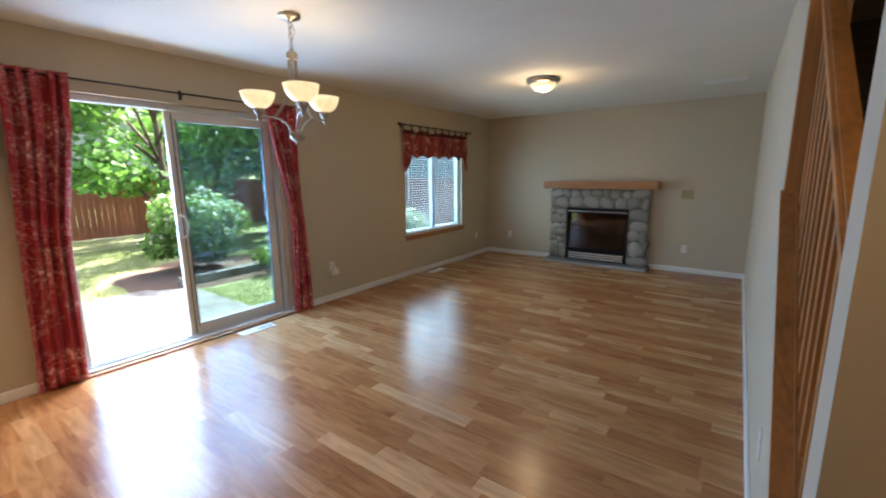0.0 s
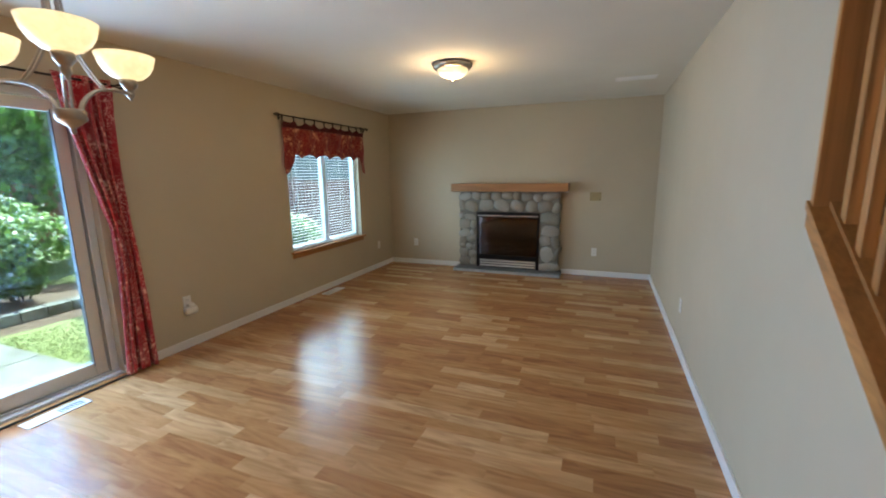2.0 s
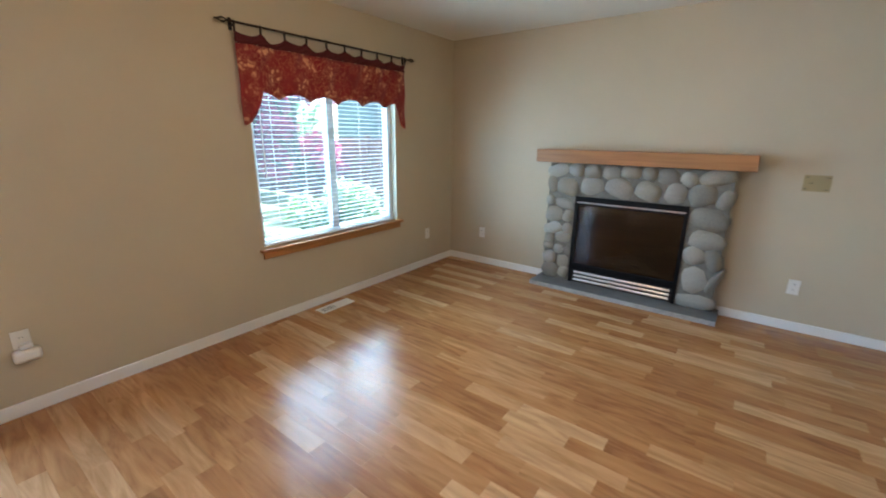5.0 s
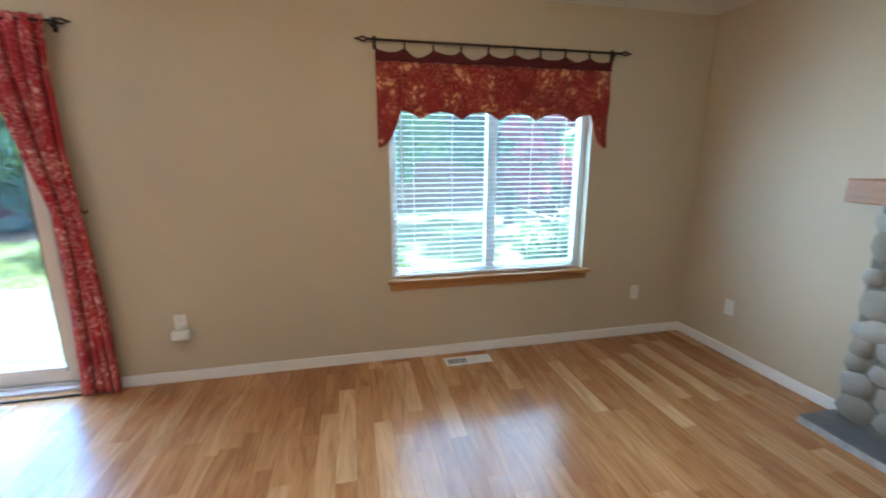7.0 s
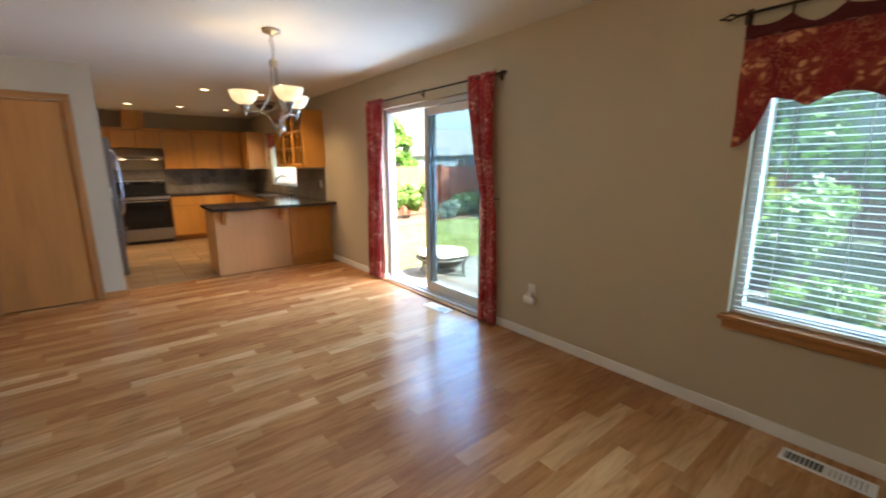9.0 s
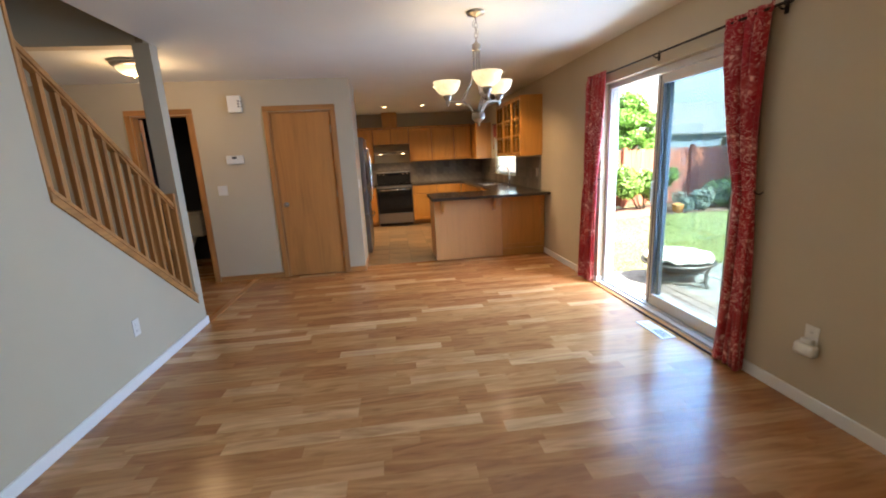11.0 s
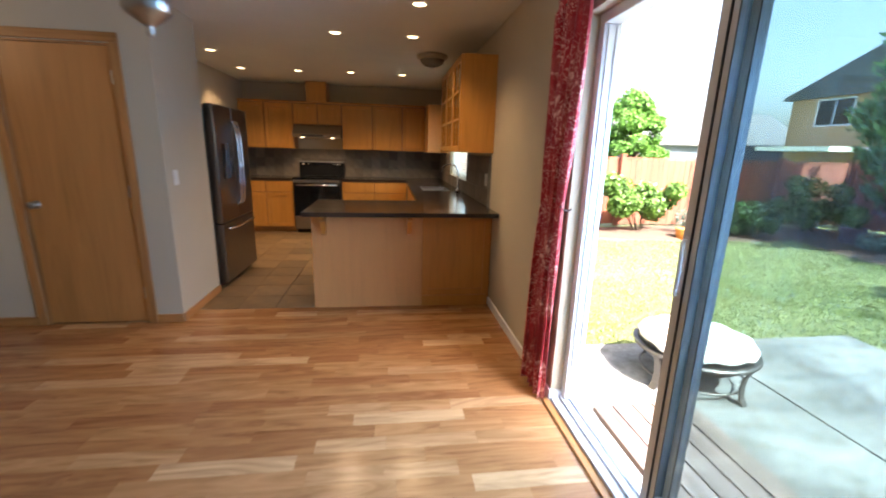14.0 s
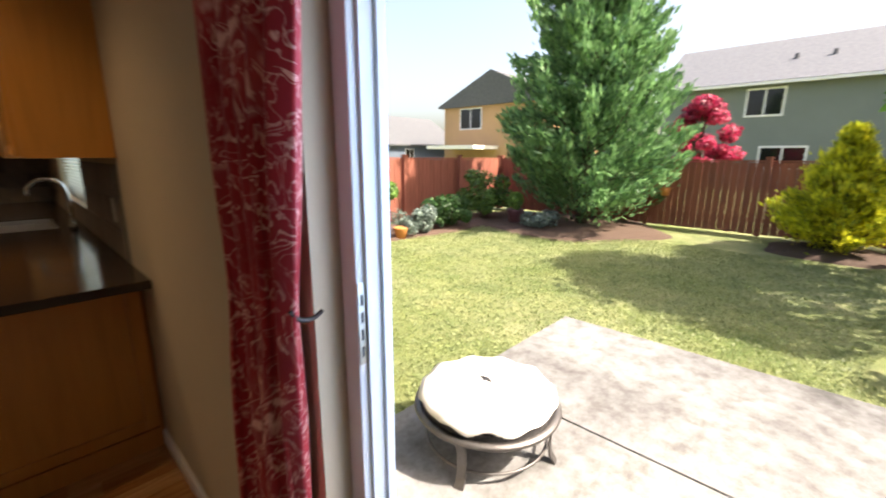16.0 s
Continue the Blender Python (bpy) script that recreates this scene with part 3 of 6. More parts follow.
# ---- main window ----
win = tagged(thing("window_1", "white vinyl slider window with open blinds and an oak sill", "window"), kind="structure")
bm = bmesh.new()
x0, x1 = WX - 0.13, WX - 0.06
bx(bm, x0, x1, WN0, WN0 + 0.05, WNB, WNT, bev=0.004)
bx(bm, x0, x1, WN1 - 0.05, WN1, WNB, WNT, bev=0.004)
bx(bm, x0, x1, WN0 + 0.05, WN1 - 0.05, WNB, WNB + 0.05, bev=0.004)
bx(bm, x0, x1, WN0 + 0.05, WN1 - 0.05, WNT - 0.05, WNT, bev=0.004)
bx(bm, x0 + 0.01, x1 + 0.004, 5.885, 5.955, WNB + 0.05, WNT - 0.05, bev=0.004)
part("window_frame", bm, M["vinyl"], win)
for a, b in ((WN0 + 0.05, 5.885), (5.955, WN1 - 0.05)):
    g = part("pane", box_bm(WX - 0.10, WX - 0.094, a, b, WNB + 0.05, WNT - 0.05), M["glass_window"], win)
    g.visible_shadow = False
part("window_sill", box_bm(WX - 0.06, WX + 0.045, WN0 - 0.035, WN1 + 0.05, WNB - 0.022, WNB + 0.002, bev=0.006), M["oak_y"], win, "oak window sill")
part("sill_apron", box_bm(WX + 0.001, WX + 0.02, WN0 - 0.015, WN1 + 0.03, WNB - 0.075, WNB - 0.023, bev=0.005), M["oak_y"], win, "oak apron below the sill")

blind = thing("window_blind", "white horizontal slat blind, lowered with open slats", "blind", (WX - 0.032, 0, 0))
SLAT_Y0, SLAT_Y1 = WN0 + 0.025, WN1 - 0.075
slat = bmesh.new()
va = [[slat.verts.new((-0.0125 + 0.025 * i / 4, y, 0.0028 * math.sin(math.pi * i / 4))) for i in range(5)] for y in (SLAT_Y0, SLAT_Y1)]
for i in range(4):
    slat.faces.new((va[0][i], va[0][i + 1], va[1][i + 1], va[1][i]))
bmesh.ops.solidify(slat, geom=slat.faces[:], thickness=0.001)
slat_mesh = mesh_of("slat", slat, M["white"])
z = WNB + 0.045
while z < WNT - 0.05:
    ob = new("slat", slat_mesh)
    ob.parent = blind
    ob.matrix_basis = pose(0, 0, z, 0, random.uniform(-2, 2), 0)
    z += 0.0345
part("bottom_rail", box_bm(-0.014, 0.014, SLAT_Y0, SLAT_Y1, WNB + 0.012, WNB + 0.028, bev=0.003), M["white"], blind)
part("head_rail", box_bm(-0.02, 0.02, SLAT_Y0, SLAT_Y1, WNT - 0.04, WNT - 0.002, bev=0.003), M["white"], blind)
for y in (SLAT_Y0 + 0.14, 5.62, 6.2, SLAT_Y1 - 0.12):
    part("cord", tube(bmesh.new(), [(0.0135, y, WNB + 0.02), (0.0135, y, WNT - 0.02)], 0.0012, 5), M["white"], blind)
part("wand", tube(bmesh.new(), [(0.022, SLAT_Y0 + 0.06, 1.12), (0.02, SLAT_Y0 + 0.055, WNT - 0.03)], 0.004, 6), M["plastic"], blind)

# kitchen window
kwin = tagged(thing("window_2", "white kitchen window with lowered slat blind over the sink", "window"), kind="structure")
bm = bmesh.new()
bx(bm, x0, x1, KW0, KW0 + 0.045, KWB, KWT)
bx(bm, x0, x1, KW1 - 0.045, KW1, KWB, KWT)
bx(bm, x0, x1, KW0 + 0.045, KW1 - 0.045, KWB, KWB + 0.045)
bx(bm, x0, x1, KW0 + 0.045, KW1 - 0.045, KWT - 0.045, KWT)
part("window_frame", bm, M["vinyl"], kwin)
g = part("pane", box_bm(WX - 0.10, WX - 0.094, KW0 + 0.045, KW1 - 0.045, KWB + 0.045, KWT - 0.045), M["glass"], kwin)
g.visible_shadow = False
kblind = thing("kitchen_blind", "white slat blind in the kitchen window", "blind", (WX - 0.03, 0, 0))
bm = bmesh.new()
va = [[bm.verts.new((-0.0125 + 0.025 * i / 2, y, 0.002 * math.sin(math.pi * i / 2))) for i in range(3)] for y in (KW0 + 0.02, KW1 - 0.02)]
for i in range(2):
    bm.faces.new((va[0][i], va[0][i + 1], va[1][i + 1], va[1][i]))
bmesh.ops.solidify(bm, geom=bm.faces[:], thickness=0.001)
ks = mesh_of("slat", bm, M["white"])
for i in range(32):
    ob = new("slat", ks)
    ob.parent = kblind
    ob.matrix_basis = pose(0, 0, KWB + 0.03 + i * 0.027, 0, 35, 0)

# ---- curtain rods and curtains ----


ROD = 0.052


def rod(name, y0, y1, z, brackets, label):
    t = thing(name, label, "curtain rod", (WX + ROD, 0, z))
    part("bar", tube(bmesh.new(), [(0, y0, 0), (0, y1, 0)], 0.0075, 10), M["bronze"], t, "", True)
    for y, s in ((y0, -1), (y1, 1)):
        bm = bmesh.new()
        for q in range(4):
            a = q * math.pi / 2 + 0.4
            tube(bm, curve_pts([(0, y, 0), (0.017 * math.cos(a), y + s * 0.03, 0.017 * math.sin(a)), (0.006 * math.cos(a), y + s * 0.055, 0.006 * math.sin(a)), (0, y + s * 0.08, 0)], 4), 0.004, 6)
        part("finial", bm, M["bronze"], t, "leaf-shaped finial", True)
    for y in brackets:
        bm = bmesh.new()
        bx(bm, 0.003 - ROD, 0.009 - ROD, y - 0.012, y + 0.012, -0.045, 0.03, bev=0.002)
        tube(bm, [(0.007 - ROD, y, -0.02), (-0.02, y, -0.022), (0, y, -0.011)], 0.005, 8)
        part("bracket", bm, M["bronze"], t)
    return t


rod("curtain_rod", 1.35, 3.47, 2.135, (1.38, 2.38, 3.45), "dark bronze curtain rod above the sliding door")
vrod = rod("valance_rod", 5.08, 6.80, 2.135, (5.12, 6.76), "dark bronze rod holding a clipped valance")


def drape(name, edges, label, hook):
    """A gathered panel. edges: rows of (height, y of one edge, y of the other), top first."""
    t = thing(name, label, "curtain", (WX + ROD, edges[0][1], 0))
    hs = [e[0] for e in edges][::-1]
    ya, yb = [e[1] - edges[0][1] for e in edges][::-1], [e[2] - edges[0][1] for e in edges][::-1]
    nu, nv = 96, 60
    bm = bmesh.new()
    grid = []
    for j in range(nv + 1):
        z = hs[0] + (hs[-1] - hs[0]) * j / nv
        a, b = float(np.interp(z, hs, ya)), float(np.interp(z, hs, yb))
        pinch = math.exp(-((z - 1.14) / 0.16) ** 2)
        row = []
        for i in range(nu + 1):
            u = i / nu
            uu = u + 0.035 * math.sin(2 * math.pi * 2.3 * u + 0.6 * z)
            ph = 2 * math.pi * 4.4 * uu
            amp = 0.029 + 0.008 * math.sin(9 * u + 1.3)
            x = amp * math.sin(ph + 0.25 * math.sin(2.3 * z + 7 * u)) * (1 - 0.3 * pinch) + 0.007 * math.sin(31 * u + 3 * z)
            y = a + (b - a) * u + 0.010 * math.sin(ph * 2 + z)
            if z > 2.11:
                x *= 0.6
            row.append(bm.verts.new((x, y, z)))
        grid.append(row)
    for j in range(nv):
        for i in range(nu):
            bm.faces.new((grid[j][i], grid[j][i + 1], grid[j + 1][i + 1], grid[j + 1][i]))
    bmesh.ops.recalc_face_normals(bm, faces=bm.faces)
    p = part("cloth", bm, M["curtain"], t, "", True)
    sol = p.modifiers.new("thickness", "SOLIDIFY")
    sol.thickness, sol.offset = 0.003, 0
    part("tieback_hook", tube(bmesh.new(), curve_pts([(0.002 - ROD, hook, 1.14), (-0.03, hook, 1.13), (-0.005, hook, 1.135), (0.012, hook, 1.155)], 4), 0.0045, 6), M["bronze"], t, "dark metal holdback hook")
    return t


drape("curtain", [(2.165, 1.325, 1.66), (1.75, 1.315, 1.63), (1.14, 1.28, 1.535), (0.6, 1.255, 1.515), (0.012, 1.235, 1.50)], "red damask curtain hanging beside the open patio door", 0.215)
drape("curtain", [(2.165, 3.445, 3.09), (1.9, 3.425, 3.12), (1.5, 3.42, 3.21), (1.14, 3.43, 3.30), (0.9, 3.44, 3.305), (0.5, 3.455, 3.285), (0.012, 3.465, 3.255)], "red damask curtain held back at the wall side", -0.01)

# valance with scalloped hem
val = thing("valance", "red floral valance with scalloped hem, clipped to a rod", "valance", (WX + ROD + 0.003, 0, 0))


def val_top(y):
    s = (y - 5.12) / (6.74 - 5.12)
    k = s * 9
    dip = 0.030 * abs(math.sin(math.pi * k)) ** 0.8
    if 1 < k < 2 or 3 < k < 4:
        dip *= 1.7
    return 2.095 - dip


def val_hem(y):
    s = (y - 5.12) / (6.74 - 5.12)
    e = min(s, 1 - s)
    if e < 0.09:
        return 1.50 + 0.21 * (e / 0.09) ** 2.2
    k = (s - 0.09) / 0.82 * 5
    return 1.675 + 0.05 * abs(math.cos(math.pi * k)) ** 0.8


def cloth_strip(bm, top, low, rows=10):
    cols = 120
    g = []
    for i in range(cols + 1):
        y = 5.12 + 1.62 * i / cols
        a, b = top(y), low(y)
        g.append([bm.verts.new((0.010 * math.sin(y * 23) + 0.006 * math.sin(y * 51 + j), y, a + (b - a) * j / rows)) for j in range(rows + 1)])
    for i in range(cols):
        for j in range(rows):
            bm.faces.new((g[i][j], g[i + 1][j], g[i + 1][j + 1], g[i][j + 1]))
    return bm


for nm, mt, f1, f2 in (("header_band", "valance_band", val_top, lambda y: 2.015), ("cloth", "valance", lambda y: 2.015, val_hem)):
    p = part(nm, cloth_strip(bmesh.new(), f1, f2), M[mt], val, "plain dark red band" if nm == "header_band" else "", True)
    sol = p.modifiers.new("thickness", "SOLIDIFY")
    sol.thickness = 0.003
for k in range(10):
    y = 5.12 + 1.62 * k / 9
    bm = bmesh.new()
    tube(bm, [(0.011 * math.cos(a) - 0.003, y, 2.135 + 0.011 * math.sin(a)) for a in [2 * math.pi * q / 12 for q in range(12)]], 0.002, 5, True)
    bx(bm, -0.006, 0.006, y - 0.005, y + 0.005, 2.085, 2.124)
    part("clip_ring", bm, M["bronze"], val)

# ---- fireplace ----
fire = thing("fireplace", "grey river-stone gas fireplace with wooden mantel and slate hearth", "fireplace", (-1.64, NY, 0))
# local: x across, y towards the room is negative
FW, FT, OX0, OX1, OZ0, OZ1 = 0.765, 1.205, -0.475, 0.475, 0.05, 0.905
bm = prism(bmesh.new(), [(-FW + 0.02, 0.05), (OX0, 0.05), (OX0, OZ1), (OX1, OZ1), (OX1, 0.05), (FW - 0.02, 0.05), (FW - 0.02, FT - 0.005), (-FW + 0.02, FT - 0.005)], 1, -0.112, -0.002)
surround = part("surround", bm, M["mortar"], fire, "stone surround set in dark mortar")
rs = random.Random(5)


def stone_mesh(k):
    bm = bmesh.new()
    bmesh.ops.create_icosphere(bm, subdivisions=2, radius=1)
    for v in bm.verts:
        d = v.co.copy()
        v.co = Vector([math.copysign(abs(c) ** 0.8, c) for c in d])
        v.co *= 0.92 + 0.17 * noise.noise(d * 1.7 + Vector((k * 9.1, 0, 0)))
    return mesh_of("stone", bm, M["stone"], True)


STONES = [stone_mesh(k) for k in range(7)]


def stones(xa, xb, za, zb, size):
    """River stones in ragged courses over a rectangle of the surround."""
    z = za
    while z < zb - 0.03:
        h = min(size * rs.uniform(0.7, 1.45), zb - z)
        if zb - z - h < 0.05:
            h = zb - z
        x = xa
        while x < xb - 0.02:
            w = min(size * rs.uniform(0.7, 1.8), xb - x)
            if xb - x - w < 0.06:
                w = xb - x
            ob = new("stone", rs.choice(STONES))
            ob.parent = surround
            dz = rs.uniform(-0.02, 0.02)
            ob.matrix_basis = Matrix.LocRotScale((x + w / 2, -0.085, z + h / 2 + dz), Euler((0, rs.uniform(-0.45, 0.45), 0)), (w * rs.uniform(0.56, 0.64), rs.uniform(0.05, 0.072), h * rs.uniform(0.57, 0.66)))
            x += w
        z += h


stones(-FW, OX0 - 0.005, 0.06, OZ1 - 0.02, 0.115)
stones(OX1 + 0.005, FW, 0.06, OZ1 - 0.02, 0.155)
stones(-FW, FW, OZ1 + 0.005, FT - 0.01, 0.145)
part("mantel", box_bm(-0.865, 0.865, -0.20, -0.002, 1.212, 1.33, bev=0.006), M["mantel"], fire, "thick reddish-brown wooden mantel")
bm = box_bm(-0.80, 0.80, -0.30, -0.002, 0.001, 0.045, bev=0.004)
hearth = part("hearth", bm, M["slate"], fire, "grey slate hearth slab")
part("hearth_edge", box_bm(-0.80, 0.80, -0.304, -0.3005, 0.001, 0.040), M["slate_edge"], hearth, "rough pale slate edge")
bm = bmesh.new()
bx(bm, OX0, OX0 + 0.030, -0.125, -0.10, OZ0, OZ1 - 0.001, bev=0.003)
bx(bm, OX1 - 0.030, OX1, -0.125, -0.10, OZ0, OZ1 - 0.001, bev=0.003)
bx(bm, OX0 + 0.030, OX1 - 0.030, -0.125, -0.10, OZ1 - 0.085, OZ1 - 0.001, bev=0.003)
bx(bm, OX0 + 0.030, OX1 - 0.030, -0.125, -0.10, 0.185, 0.245, bev=0.003)
part("metal_face", bm, M["matte_black"], fire, "black enamel firebox face")
part("bright_trim", box_bm(OX0 + 0.02, OX1 - 0.02, -0.131, -0.1255, OZ1 - 0.062, OZ1 - 0.05), M["silver"], fire, "bright metal trim strip")
for k in range(3):
    bm = box_bm(OX0 + 0.05, OX1 - 0.05, -0.013, 0.013, -0.010, 0.010, bev=0.003)
    lv = part("louvre", bm, M["silver"], fire, "bright metal louvre")
    lv.matrix_basis = pose(0, -0.108, 0.078 + 0.038 * k, -32, 0, 0)
part("louvre_back", box_bm(OX0 + 0.01, OX1 - 0.01, -0.09, -0.06, OZ0, 0.185), M["black"], fire)
part("pane", box_bm(OX0 + 0.031, OX1 - 0.031, -0.112, -0.108, 0.246, OZ1 - 0.086), M["fireglass"], fire, "smoked glass front")
bm = bmesh.new()
bx(bm, OX0 + 0.02, OX1 - 0.02, -0.005, -0.0025, 0.2, OZ1 - 0.02)
part("firebox", bm, M["black"], fire)
bm = bmesh.new()
for a, b in (((-0.25, -0.07, 0.27), (0.05, -0.05, 0.36)), ((0.25, -0.06, 0.27), (-0.03, -0.04, 0.40)), ((-0.3, -0.05, 0.27), (0.3, -0.05, 0.27))):
    tube(bm, curve_pts([a, [(p + q) / 2 + 0.01 for p, q in zip(a, b)], b], 5), 0.03, 10)
part("log", bm, M["log"], fire, "charred ceramic logs", True)

# ---- doors in the south wall ----


def casing(parent, x0, x1, top, y=SY, material="oak_z"):
    bm = bmesh.new()
    bx(bm, x0 - 0.06, x0, y + 0.0005, y + 0.017, 0.0, top, bev=0.004)
    bx(bm, x1, x1 + 0.06, y + 0.0005, y + 0.017, 0.0, top, bev=0.004)
    part("casing", bm, M["oak_z"], parent)
    part("head_casing", box_bm(x0 - 0.06, x1 + 0.06, y + 0.0005, y + 0.017, top + 0.0005, top + 0.062, bev=0.004), M["oak_x"], parent)
    bm = bmesh.new()
    bx(bm, x0 - 0.001, x0 + 0.018, y - 0.119, y - 0.001, 0.0, top - 0.019)
    bx(bm, x1 - 0.018, x1 + 0.001, y - 0.119, y - 0.001, 0.0, top - 0.019)
    bx(bm, x0, x1, y - 0.119, y - 0.001, top - 0.018, top + 0.001)
    part("jamb", bm, M["oak_z"], parent)


def knob(parent, x, y, z, s):
    bm = bmesh.new()
    lathe(bm, [(0, 0), (0.031, 0), (0.031, 0.006), (0.012, 0.012), (0.011, 0.03), (0.024, 0.038), (0.028, 0.052), (0.022, 0.064), (0, 0.066)], 20)
    k = part("knob", bm, M["nickel"], parent, "round nickel knob", True)
    k.matrix_basis = pose(x, y, z, -90 * s, 0, 0)
    return k


door1 = tagged(thing("door_1", "closed flat oak veneer door in the pantry wall", "door"), kind="structure")
casing(door1, -0.815, -0.08, 2.075)
leaf = part("leaf", box_bm(-0.795, -0.10, SY - 0.045, SY - 0.008, 0.012, 2.054, bev=0.002), M["door"], door1)
knob(leaf, -0.16, SY - 0.008, 0.945, 1)
for z in (0.25, 1.05, 1.85):
    part("hinge", tube(bmesh.new(), [(-0.800, SY - 0.004, z - 0.045), (-0.800, SY - 0.004, z + 0.045)], 0.007, 8), M["nickel"], door1)
# black strip added as the shade in the gap under the leaf
part("door_stop_gap", box_bm(-0.795, -0.10, SY - 0.06, SY - 0.05, 0.001, 0.010), M["rubber"], door1)

door2 = tagged(thing("door_2", "oak washroom door standing open inwards", "door"), kind="structure")
casing(door2, 0.835, 1.465, 2.075)
leaf = part("leaf", box_bm(-0.036, 0.0, -0.62, -0.002, 0.012, 2.05, bev=0.002), M["door"], door2)
leaf.matrix_basis = pose(1.445, SY - 0.125, 0, 0, 0, 36)
k = knob(leaf, 0, 0, 0, 1)
k.matrix_basis = pose(-0.036, -0.56, 0.945, 0, -90, 0)
for z in (0.25, 1.05, 1.85):
    part("hinge", box_bm(1.436, 1.446, SY - 0.124, SY - 0.09, z - 0.045, z + 0.045), M["nickel"], door2)

# toilet
toilet = thing("toilet", "white porcelain toilet in the dark washroom", "toilet", (1.72, -1.37, 0))
bm = bmesh.new()
bx(bm, -0.22, 0.22, 0.0, 0.19, 0.40, 0.76, bev=0.03)
part("tank", bm, M["porcelain"], toilet)
part("tank_lid", box_bm(-0.235, 0.235, -0.005, 0.205, 0.765, 0.80, bev=0.012), M["porcelain"], toilet)
bm = lathe(bmesh.new(), [(0.0, 0.0), (0.13, 0.0), (0.12, 0.08), (0.10, 0.18), (0.15, 0.30), (0.185, 0.385), (0.0, 0.39)], 28)
for v in bm.verts:
    v.co.y = v.co.y * 1.35 + 0.42
part("bowl", bm, M["porcelain"], toilet, "", True)
bm = lathe(bmesh.new(), [(0.0, 0.395), (0.19, 0.395), (0.195, 0.41), (0.185, 0.43), (0.0, 0.436)], 28)
for v in bm.verts:
    v.co.y = v.co.y * 1.3 + 0.42
part("seat_lid", bm, M["porcelain"], toilet, "", True)

# ---- stair and rail ----
stairs = tagged(thing("stairs", "stair flight covered in dark brown carpet", "stairs"), kind="structure")
RISE, RUN, Y_ST = 0.19, 0.25, 1.90
for k in range(13):
    bm = bmesh.new()
    z0 = max(RISE * (k - 2), -0.01)
    bx(bm, EX + 0.13, 1.415, Y_ST + RUN * k - 0.025, Y_ST + RUN * (k + 1), RISE * k + 0.15, RISE * (k + 1), bev=0.012)
    bx(bm, EX + 0.13, 1.415, Y_ST + RUN * k, Y_ST + RUN * (k + 1) + 0.02, z0, RISE * k + 0.151)
    part("step", bm, M["carpet"], stairs)
part("landing", box_bm(EX + 0.13, 1.415, Y_ST + RUN * 13, NY, RISE * 13 - 0.25, RISE * 13), M["carpet"], stairs)

rail = thing("stair_rail", "sloped oak stair railing with square balusters", "stair railing")
SLOPE = (Z_HI - Z_LO) / (Y_HI - Y_OPEN)


def sloped(y0, y1, dz0, dz1, xa, xb):
    """A board that follows the stair's slope, dz above the half wall's top."""
    f = lambda y: Z_LO + SLOPE * (y - Y_OPEN)
    return prism(bmesh.new(), [(y0, f(y0) + dz0), (y1, f(y1) + dz0), (y1, f(y1) + dz1), (y0, f(y0) + dz1)], 0, xa, xb)


part("shoe_rail", sloped(Y_OPEN, Y_HI, 0.001, 0.028, EX - 0.018, EX + 0.138), M["oak_y"], rail)
part("fillet", sloped(Y_OPEN, Y_HI, 0.0285, 0.045, EX + 0.035, EX + 0.085), M["oak_y"], rail)
part("side_trim", sloped(Y_OPEN, Y_HI + 0.0, -0.055, 0.0, EX - 0.013, EX - 0.001), M["oak_y"], rail)
HR = 0.845
bm = sloped(Y_OPEN, Y_HI, HR - 0.06, HR + 0.008, EX + 0.028, EX + 0.092)
bmesh.ops.bevel(bm, geom=bm.edges[:], offset=0.012, segments=2, affect="EDGES")
part("handrail", bm, M["oak_y"], rail)
part("wall_trim", box_bm(EX - 0.008, EX + 0.125, Y_HI - 0.022, Y_HI - 0.001, Z_HI + 0.0, CEIL - 0.001, bev=0.003), M["oak_z"], rail, "oak trim on the wall edge")
part("half_newel", box_bm(EX + 0.02, EX + 0.10, Y_OPEN + 0.001, Y_OPEN + 0.03, Z_LO + 0.06, Z_LO + HR + 0.10, bev=0.003), M["oak_z"], rail)
nb = 12
for k in range(nb):
    y = Y_OPEN + 0.10 + (Y_HI - Y_OPEN - 0.19) * k / (nb - 1)
    zz = Z_LO + SLOPE * (y - Y_OPEN)
    part("baluster", box_bm(EX + 0.044, EX + 0.076, y - 0.016, y + 0.016, zz + 0.035, zz + HR - 0.055, bev=0.002), M["oak_z"], rail)

# ---- lamps ----
CHX, CHY = -2.185, 2.43
chand = thing("chandelier", "three-arm brushed nickel chandelier with alabaster bowls, lit", "chandelier", (CHX, CHY, 0))
part("canopy", lathe(bmesh.new(), [(0, 2.439), (0.066, 2.439), (0.066, 2.425), (0.058, 2.418), (0.02, 2.408), (0.010, 2.398), (0, 2.396)], 28), M["nickel"], chand, "", True)
for k in range(5):
    c = 2.384 - 0.034 * k
    pts = []
    for q in range(16):
        a = 2 * math.pi * q / 16
        u, w = 0.011 * math.cos(a), 0.022 * math.sin(a)
        pts.append((u, 0, c + w) if k % 2 else (0, u, c + w))
    part("chain_link", tube(bmesh.new(), pts, 0.003, 6, True), M["nickel"], chand, "", True)
part("lamp_cord", tube(bmesh.new(), curve_pts([(0.004, 0, 2.40), (0.028, 0.012, 2.345), (-0.012, 0.018, 2.30), (0.012, 0, 2.235)], 6), 0.0022, 6), M["nickel"], chand, "thin cord woven through the chain", True)
part("top_collar", lathe(bmesh.new(), [(0, 2.248), (0.010, 2.245), (0.012, 2.232), (0.026, 2.226), (0.034, 2.218), (0.034, 2.186), (0.030, 2.178), (0, 2.176)], 24), M["nickel"], chand, "", True)
